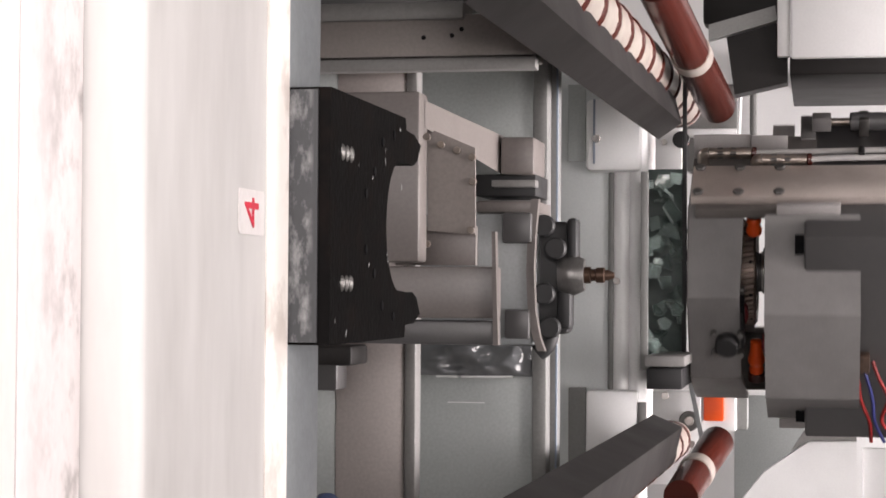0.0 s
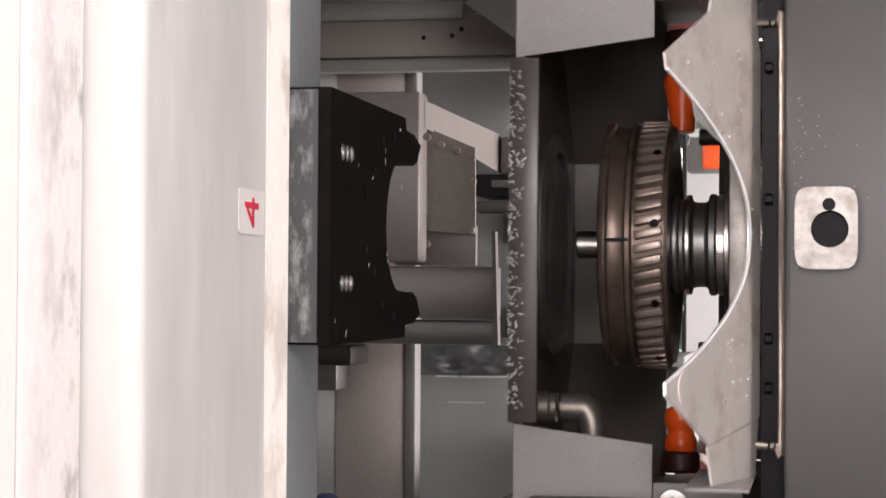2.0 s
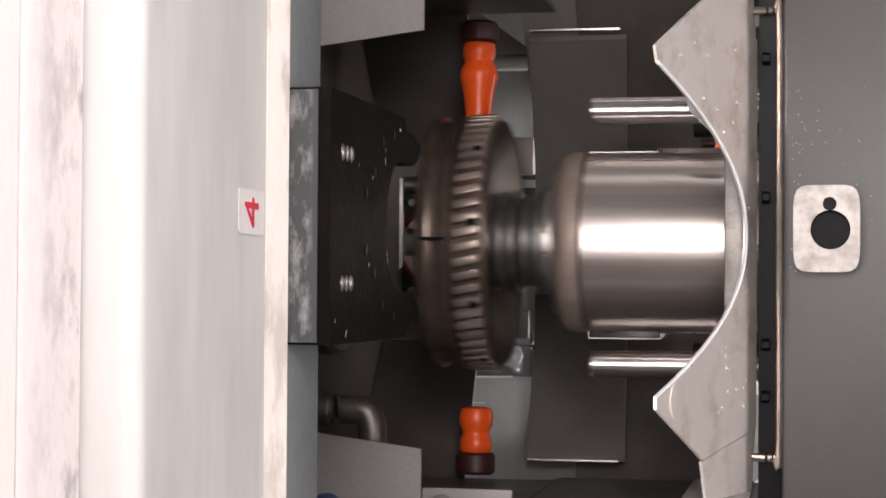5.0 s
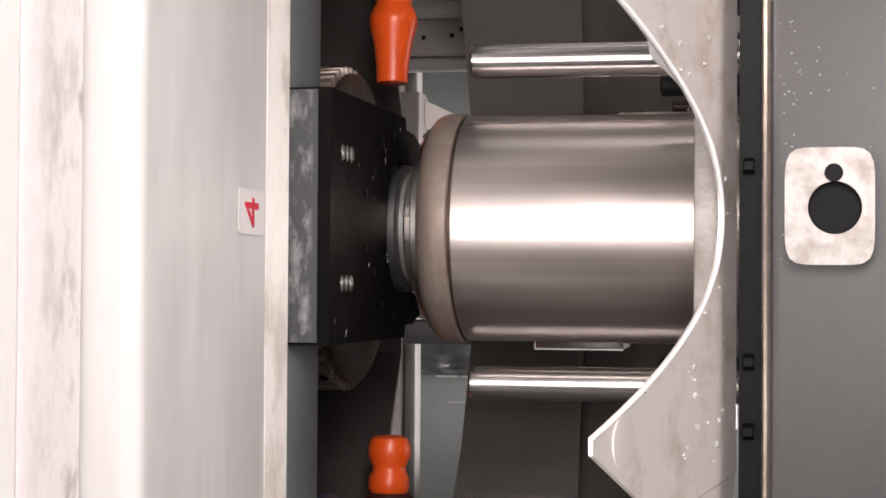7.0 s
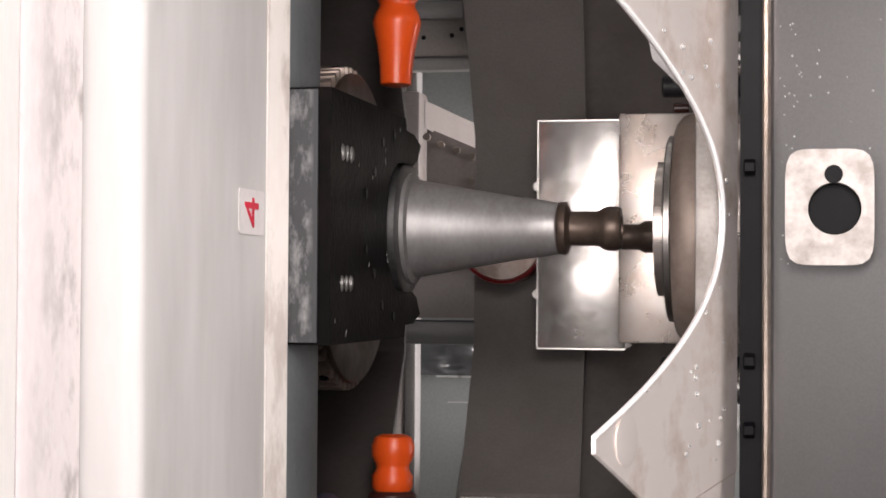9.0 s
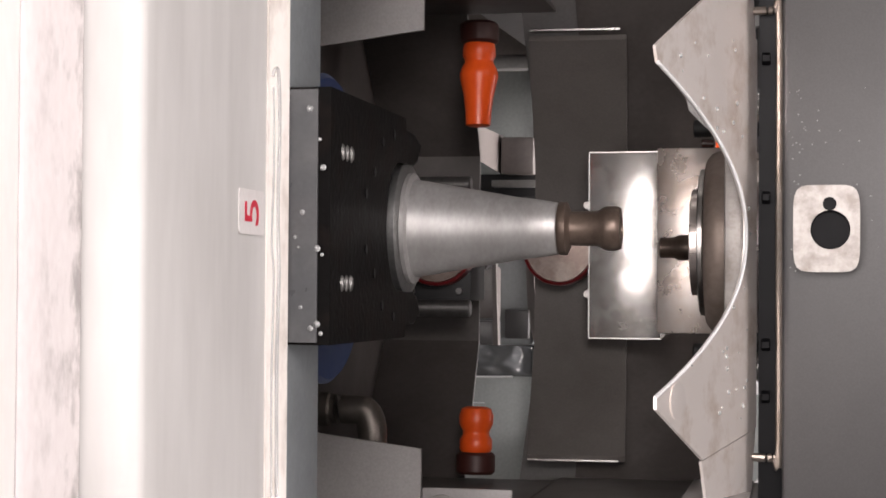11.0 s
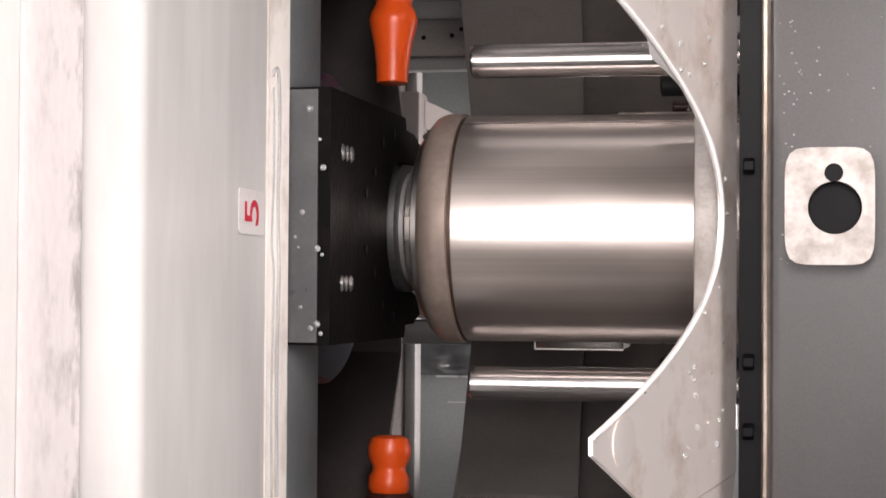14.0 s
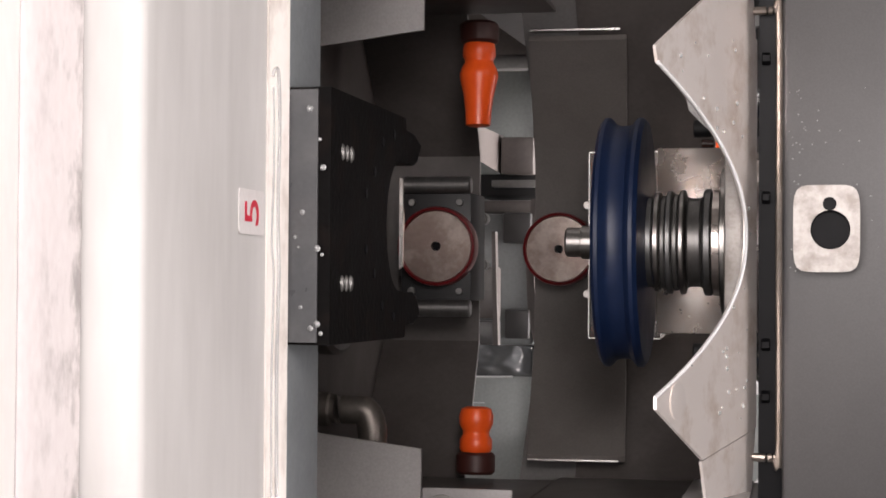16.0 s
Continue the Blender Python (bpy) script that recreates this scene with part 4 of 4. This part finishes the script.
sprinkler = thing("coolant_sprinkler", "black plastic coolant manifold with an aged brass nozzle", "sprinkler")
mz = (-0.0161, 1.8500, 1.3498)
part("manifold", span((-0.0704, 1.8500, 1.3236)[:2] + (1.20,), (0.0438, 1.8500, 1.3536), 0.04, 0.006), RUBBER, sprinkler)
part("lever", span((-0.0734, 1.8400, 1.3526), (-0.0257, 1.8400, 1.3631), 0.03, 0.004), RUBBER, sprinkler)
part("lever", span((-0.0085, 1.8400, 1.3426), (0.0390, 1.8400, 1.3572), 0.03, 0.005), RUBBER, sprinkler)
part("hose_stub", tube([(0.0630, 1.8500, 1.3226), (0.0543, 1.8500, 1.3318), (0.0343, 1.8500, 1.3374)], 0.009, 12), RUBBER, sprinkler)
for q in ((-0.0654, 1.8380, 1.3312), (-0.0426, 1.8380, 1.3428), (0.0029, 1.8380, 1.3315), (0.0369, 1.8380, 1.3374)):
    part("knob", disc(q, 0.011, 0.012, 16), RUBBER, sprinkler)
part("clamp_ring", lathe([(0.0, -0.006), (0.018, -0.006), (0.0205, 0.0), (0.0205, 0.010), (0.016, 0.020), (0.0, 0.020)], spot(*mz)), DARKSTEEL, sprinkler)
part("nozzle", lathe([(0.0085, 0.018), (0.0085, 0.026), (0.0062, 0.027), (0.0062, 0.031), (0.0078, 0.032), (0.0078, 0.040), (0.0055, 0.041), (0.0055, 0.044), (0.0035, 0.048), (0.0030, 0.0500), (0.0, 0.0500)], spot(*mz), 16), BRASS, sprinkler, "aged brass nozzle")

# ---- sides: junction boxes, beams with hoses, glass bin ----
jb1 = thing("junction_box", "white enamelled junction box with a rounded lower edge", "junction box", group="junction boxes")
part("body", span((-0.2764, 2.6400, 1.2721), (-0.1723, 2.6400, 1.3515), 0.25, 0.008), BOXWHITE, jb1)
part("side_sheet", span((-0.3003, 2.6600, 1.2439), (-0.1889, 2.6600, 1.2692), 0.01, 0.001), ENAMEL, jb1)
part("film_edge", span((-0.2761, 2.6385, 1.2829), (-0.1832, 2.6385, 1.2858), 0.004, 0), BLUEFILM, jb1)
part("latch", disc((-0.2190, 2.6380, 1.2881), 0.006, 0.006), BRIGHT, jb1)
jb2 = thing("junction_box", "bright white enamelled junction box on the tank wall", "junction box", group="junction boxes")
part("body", span((0.1425, 2.6400, 1.2741), (0.2773, 2.6400, 1.3484), 0.25, 0.004), BOXWHITE, jb2)
part("side_sheet", span((0.1400, 2.6600, 1.2461), (0.2815, 2.6600, 1.2714), 0.01, 0.001), MIDLIGHT, jb2)
part("gap_strip", span((0.1582, 2.6400, 1.3488), (0.2770, 2.6400, 1.3605), 0.01, 0.001), MIDGREY, jb2)

bin_ = thing("glass_bin", "open bin of broken green float glass", "glass bin")
part("back", span((-0.1800, 2.7200, 1.3497)[:2] + (1.0,), (0.1146, 2.7200, 1.4112), 0.01, 0.001), DARKGREEN, bin_)
part("rim", span((0.0853, 2.4500, 1.3756), (0.0995, 2.4500, 1.4285), 0.2, 0.002), MIDGREY, bin_)
part("base", span((0.1026, 2.4700, 1.3761), (0.1304, 2.4700, 1.4234), 0.2, 0.002), RUBBER, bin_)
part("front", span((-0.1624, 2.5000, 1.3646), (0.1061, 2.5000, 1.3749), 0.01, 0.001), MIDLIGHT, bin_)
gr = random.Random(11)
bx0, bx1, bz0, bz1 = (-0.1577, 2.6000, 1.3680)[0], (0.0865, 2.6000, 1.3689)[0], (-0.0923, 2.6000, 1.3683)[2], (-0.0923, 2.6000, 1.4110)[2]
for i in range(46):
    c = Vector((gr.uniform(bx0, bx1), gr.uniform(2.53, 2.70), gr.uniform(bz0, bz1)))
    k = gr.randint(3, 5)
    r = gr.uniform(0.008, 0.026)
    q = Euler((gr.uniform(0, 6), gr.uniform(0, 6), gr.uniform(0, 6))).to_matrix()
    a0 = gr.uniform(0, 6)
    part("shard", slab([c + q @ Vector((r * gr.uniform(0.6, 1) * math.cos(a0 + 6.28 * j / k), r * gr.uniform(0.6, 1) * math.sin(a0 + 6.28 * j / k), 0)) for j in range(k)], q @ Vector((0, 0, 0.004))), SHARD, bin_, smooth=10)

blade = solid("doctor_blade", span((-0.4619, 2.6200, 1.4122), (0.1064, 2.6200, 1.4182), 0.01, 0.0005), RUBBER, "thin black rubber wiper blade", "wiper blade")
solid("stay_bar", slab([(0.1219, 3.0000, 1.3900), (0.1218, 3.0000, 1.3972), (0.2351, 3.0000, 1.4211), (0.2380, 3.0000, 1.4139)], (0, 0.008, 0)), DUCTGREY, "grey-green flat steel stay bar", "bar")


unit_a = thing("drive_unit", "white drive unit with an orange indicator window", "drive unit", group="drive units")
part("plate", span((-0.3389, 3.0200, 1.3281), (-0.1967, 3.0200, 1.3829), 0.05, 0.002), BOXWHITE, unit_a)
part("housing", span((-0.3491, 3.1200, 1.3837), (-0.2016, 3.1200, 1.4689), 0.06, 0.004), MIDLIGHT, unit_a)
part("housing_lid", span((-0.2733, 3.1050, 1.3850), (-0.2592, 3.1050, 1.4675), 0.02, 0.003), BOXWHITE, unit_a)
part("indicator", span((-0.2547, 3.1120, 1.4100), (-0.2060, 3.1120, 1.4449), 0.01, 0.003), ORANGE, unit_a, "orange indicator window")
part("screw", disc((-0.2439, 3.0180, 1.3544), 0.005), STEEL, unit_a)
part("cable_gland", disc((-0.2471, 3.0150, 1.3821), 0.014, 0.008), RUBBER, unit_a)
part("rod", tube([(-0.3276, 3.1100, 1.4727), (-0.2945, 3.1100, 1.4718), (-0.2615, 3.1100, 1.4700)], 0.003, 8), BOXWHITE, unit_a)
unit_b = thing("drive_unit", "white drive unit with a round knob and orange indicator", "drive unit", group="drive units")
part("plate", span((0.1623, 3.0200, 1.3273), (0.3145, 3.0200, 1.4147), 0.05, 0.002), BOXWHITE, unit_b)
part("housing", span((0.1595, 3.0300, 1.4145), (0.2262, 3.0300, 1.4711), 0.06, 0.004), BOXWHITE, unit_b)
part("housing_side", span((0.1614, 3.0500, 1.4701), (0.2255, 3.0500, 1.4885), 0.05, 0.003), MIDLIGHT, unit_b)
part("indicator", span((0.1645, 3.0220, 1.4187), (0.2096, 3.0220, 1.4515), 0.01, 0.003), ORANGE, unit_b, "orange indicator window")
for q in ((0.1690, 3.0180, 1.3569), (0.2470, 3.0180, 1.4010)):
    part("screw", disc(q, 0.006), STEEL, unit_b)
part("stand", boxed(0.20, 0.24, 3.06, 3.10, 0.0, 1.33), MIDGREY, unit_b)
part("stand", boxed(-0.26, -0.22, 3.13, 3.17, 0.0, 1.33), MIDGREY, unit_a)
kn = part("knob", disc((0.2095, 3.0170, 1.3964), 0.0165, 0.010, 24), MIDGREY, unit_b, "grey round knob")
part("knob_cap", disc((0.2087, 3.0060, 1.3971), 0.008, 0.006, 16), STEEL, kn)


def beam(name, pts_far, pts_near, depth):
    b = thing(name, "dark grey painted steel side beam running back", "beam", group="side beams")
    part("web", slab([pts_far[0], pts_far[1], pts_near[1], pts_near[0]], depth), BEAMGREY, b)
    part("end_cap", slab([pts_far[0], pts_far[1], tuple(Vector(pts_far[1]) + Vector(depth)), tuple(Vector(pts_far[0]) + Vector(depth))], (0, 0.004, 0)), CASING, b)
    return b


beam("side_beam", ((-0.2142, 2.6000, 1.3797), (-0.2369, 2.6000, 1.4121)), ((-0.2135, 1.3400, 1.3425), (-0.2363, 1.3400, 1.3748)), (-0.05, 0.0, -0.012))
beam("side_beam", ((0.1728, 2.6000, 1.3740), (0.1894, 2.6000, 1.4151)), ((0.1734, 1.3400, 1.3368), (0.1900, 1.3400, 1.3779)), (0.05, 0.0, -0.012))


def ribbed_hose(far, near, r0, n):
    h = thing("ribbed_hose", "cream ribbed hose with brown-red spiral rings", "hose", group="ribbed hoses")
    f, q = Vector(far), Vector(near)
    part("tube", tube([f + (q - f) * (i / 6) for i in range(7)], r0, 18, None, r0 * 0.10, (q - f).length / n), HOSECREAM, h)
    d = (q - f).normalized().to_track_quat("Z", "Y").to_matrix().to_4x4()
    for i in range(n):
        p = f + (q - f) * ((i + 0.5) / n)
        part("ring", lathe([(r0 * 0.93, -0.0085), (r0 * 1.03, -0.0065), (r0 * 1.06, 0.0), (r0 * 1.03, 0.0065), (r0 * 0.93, 0.0085)], Matrix.Translation(p) @ d @ Matrix.Rotation(radians(12), 4, "X"), 24), HOSERED, h, "brown-red ring")
    return h


ribbed_hose((-0.2941, 2.9500, 1.3867), (-0.2934, 1.5000, 1.3438), 0.036, 14)
ribbed_hose((0.2322, 2.9500, 1.3769), (0.2329, 1.5000, 1.3341), 0.030, 14)


def smooth_hose(path, r, ring_at):
    h = thing("coolant_hose", "glossy brown-red coolant hose with a pale clamp ring", "hose", group="coolant hoses")
    part("tube", tube(path, r, 20), HOSERED, h)
    a, b = Vector(path[ring_at]), Vector(path[ring_at + 1])
    d = (b - a).normalized().to_track_quat("Z", "Y").to_matrix().to_4x4()
    part("clamp_ring", rod(r * 1.06, -0.014, 0.014, Matrix.Translation(a) @ d, 24), HOSECREAM, h, "pale clamp ring")


smooth_hose([(-0.2621, 2.6200, 1.4613), (-0.2870, 2.5000, 1.4494), (-0.3066, 2.4000, 1.4393), (-0.3352, 2.3000, 1.4256), (-0.3685, 2.2000, 1.4095)], 0.0255, 2)
smooth_hose([(0.2168, 2.7000, 1.4585), (0.2340, 2.6500, 1.4469), (0.2520, 2.6000, 1.4342), (0.2762, 2.5000, 1.4203)], 0.024, 2)

cab = thing("control_cabinet", "white enamelled control cabinet with a black underside", "cabinet")
part("body", span((-0.5053, 2.6200, 1.5626), (-0.3277, 2.6200, 1.7921), 0.5, 0.004), BOXWHITE, cab)
part("base", span((-0.3318, 2.6300, 1.5612), (-0.3055, 2.6300, 1.7929), 0.45, 0.002), BEAMGREY, cab, "dark grey base strip")
hang = thing("hanger_bracket", "dark grey steel hanger bracket with a pale cable duct", "bracket")
part("arm", slab([(-0.3697, 2.6600, 1.4708), (-0.3921, 2.6600, 1.5559), (-0.2986, 2.6600, 1.5577), (-0.2820, 2.6600, 1.4831)], (0, 0.05, 0)), BEAMGREY, hang)
part("arm", span((-0.4917, 2.7000, 1.4359), (-0.3897, 2.7000, 1.5585), 0.05, 0.004), BEAMGREY, hang)
part("cable_duct", slab([(-0.3804, 2.6400, 1.4471), (-0.4055, 2.6400, 1.5405), (-0.3846, 2.6400, 1.5437), (-0.3578, 2.6400, 1.4472)], (0, 0.02, 0)), MIDLIGHT, hang, "pale cable duct")
part("end_sheet", span((-0.4439, 2.6300, 1.5438), (-0.3318, 2.6300, 1.5612), 0.02, 0.002), BOXWHITE, hang)
rearwall = thing("enclosure_wall", "white enamelled rear enclosure wall", "wall", kind="structure")
part("sheet", span((-0.8661, 3.9500, 1.3235)[:2] + (0.6,), (0.6726, 3.9500, 1.9570), 0.03, 0.002), BOXWHITE, rearwall)
part("sensor_box", span((-0.4585, 3.9300, 1.5631), (-0.4234, 3.9300, 1.6062), 0.02, 0.004), MIDLIGHT, rearwall, "small grey sensor box")
part("conduit", span((-0.4961, 3.9200, 1.4592), (-0.2578, 3.9200, 1.4739), 0.02, 0.006), MIDLIGHT, rearwall)
part("low_sheet", span((0.2131, 3.8500, 1.4326), (0.4386, 3.8500, 1.6605), 0.03, 0.002), ENAMEL, rearwall)
chute = thing("chute_cover", "white sloped chute cover with a grey folded edge", "cover")
part("leg", boxed(0.30, 0.34, 3.31, 3.35, 0.0, 1.30), MIDGREY, chute)
part("sheet", slab([(0.3168, 3.3000, 1.5080), (0.2614, 3.3000, 1.5859), (0.2596, 3.3000, 1.6671), (0.3755, 3.3000, 1.6673), (0.3818, 3.3000, 1.4570)], (0, 0.03, 0)), BOXWHITE, chute)
part("edge", slab([(0.2791, 3.2900, 1.5550), (0.2211, 3.2900, 1.5898), (0.2255, 3.2900, 1.6668), (0.2578, 3.2900, 1.6669), (0.2597, 3.2900, 1.5860)], (0, 0.03, 0)), MIDGREY, chute)
part("side_sheet", span((0.2728, 3.3200, 1.6772), (0.3726, 3.3200, 1.8436), 0.03, 0.003), BOXWHITE, chute)
part("bar", span((0.1680, 3.2700, 1.6415), (0.1935, 3.2700, 1.8399), 0.03, 0.004), MIDGREY, chute, "grey bar")


# ---- what moves, and when ----
def motions():
    # depth of the spindle axis and turn of the head
    travel = [(0.0, 2.72, -147), (0.3, 2.52, -123), (0.5, 2.37, -107), (0.7, 2.19, -91), (1.0, 1.90, -69), (1.2, 1.70, -54), (1.35, 1.56, -43.5), (1.5, 1.42, -32), (1.7, 1.29, -16.5), (1.85, 1.205, -5.5), (2.0, 1.147, -0.8), (2.2, 1.102, 0),
              (2.5, 1.093, 0), (5.4, 1.093, 0), (5.8, 0.97, 0), (6.2, 0.85, 0), (8.9, 0.85, 0), (9.0, 0.858, 0), (9.1, 0.887, 0), (9.2, 0.931, 0), (9.35, 1.015, 0), (9.5, 1.073, 0), (9.7, 1.093, 0),
              (11.3, 1.093, 0), (11.4, 1.083, 0), (11.5, 1.054, 0), (11.6, 1.008, 0), (11.7, 0.955, 0), (11.8, 0.900, 0), (11.9, 0.862, 0), (12.0, 0.85, 0),
              (14.3, 0.85, 0), (14.4, 0.868, 0), (14.5, 0.913, 0), (14.6, 0.980, 0), (14.7, 1.035, 0), (14.8, 1.070, 0), (14.9, 1.088, 0), (15.0, 1.093, 0), (16.0, 1.093, 0)]
    stroke = [(0.0, 0), (4.5, 0), (4.7, 0.02), (5.0, 0.0980), (5.3, 0.1249), (7.6, 0.1249), (7.9, 0.1214), (8.0, 0.1181), (8.1, 0.1160), (8.2, 0.1145), (8.3, 0.1095), (8.4, 0.094), (8.5, 0.0680), (8.6, 0.047), (8.7, 0.031), (8.8, 0.0200), (9.0, 0.0125),
              (12.1, 0.0125), (12.2, 0.022), (12.3, 0.045), (12.4, 0.0717), (12.5, 0.0923), (12.6, 0.107), (12.8, 0.1164), (13.0, 0.1224), (13.2, 0.1249),
              (15.1, 0.1249), (15.2, 0.1215), (15.3, 0.111), (15.4, 0.0950), (15.5, 0.0735), (15.6, 0.0440), (15.7, 0.0215), (15.8, 0.0065), (15.9, 0.0), (16.0, 0.0)]
    # the blue tool is drawn into the quill as it rises
    drawn = [(15.1, 0.1285), (15.2, 0.1240), (15.3, 0.113)] + [(t, d) for t, d in stroke if t > 15.35]
    lift = [(0.0, 0.126), (3.1, 0.126), (3.2, 0.1225), (3.5, 0.103), (3.7, 0.0868), (4.0, 0.0575), (4.2, 0.0365), (4.5, 0.008), (4.7, 0.0), (16.0, 0.0)]
    walk(head, [(t, pose(AXIS_X, y, EYE_Z, 0, 0, a)) for t, y, a in travel])
    walk(hood, [(t, pose(0, 0, z)) for t, z in lift])
    walk(quill, [(t, pose(0, 0, -s)) for t, s in stroke])
    # the rack moves on by one place while the head stands back
    walk(rack, [(0.0, pose(AXIS_X, 0, RACK_Z)), (9.7, pose(AXIS_X, 0, RACK_Z)), (10.9, pose(AXIS_X - PITCH, 0, RACK_Z)), (16.0, pose(AXIS_X - PITCH, 0, RACK_Z))])
    low = EYE_Z - 0.1285
    # the brown wheel rides the quill, then stays in its fork
    walk(tool_old, [(t, pose(AXIS_X, y, EYE_Z, 0, 0, a)) for t, y, a in travel if t <= 2.5]
         + [(4.5, pose(AXIS_X, FAR_Y, EYE_Z)), (4.7, pose(AXIS_X, FAR_Y, EYE_Z - 0.02)), (5.0, pose(AXIS_X, FAR_Y, EYE_Z - 0.098)), (5.3, pose(AXIS_X, FAR_Y, low)), (5.4, pose(AXIS_X, FAR_Y, low)),
            (5.8, pose(AXIS_X, 0.97, low)), (6.2, pose(AXIS_X, NEAR_Y, low)), (9.7, pose(AXIS_X, NEAR_Y, low)), (10.9, pose(AXIS_X - PITCH, NEAR_Y, low)), (16.0, pose(AXIS_X - PITCH, NEAR_Y, low))])
    # the blue wheel waits in the next fork, then rides away
    walk(tool_new, [(0.0, pose(AXIS_X + PITCH, NEAR_Y, low)), (9.7, pose(AXIS_X + PITCH, NEAR_Y, low)), (10.9, pose(AXIS_X, NEAR_Y, low)), (14.3, pose(AXIS_X, NEAR_Y, low))]
         + [(t, pose(AXIS_X, y, low)) for t, y, a in travel if 14.3 < t < 15.05] + [(t, pose(AXIS_X, FAR_Y, EYE_Z - d)) for t, d in drawn])


motions()
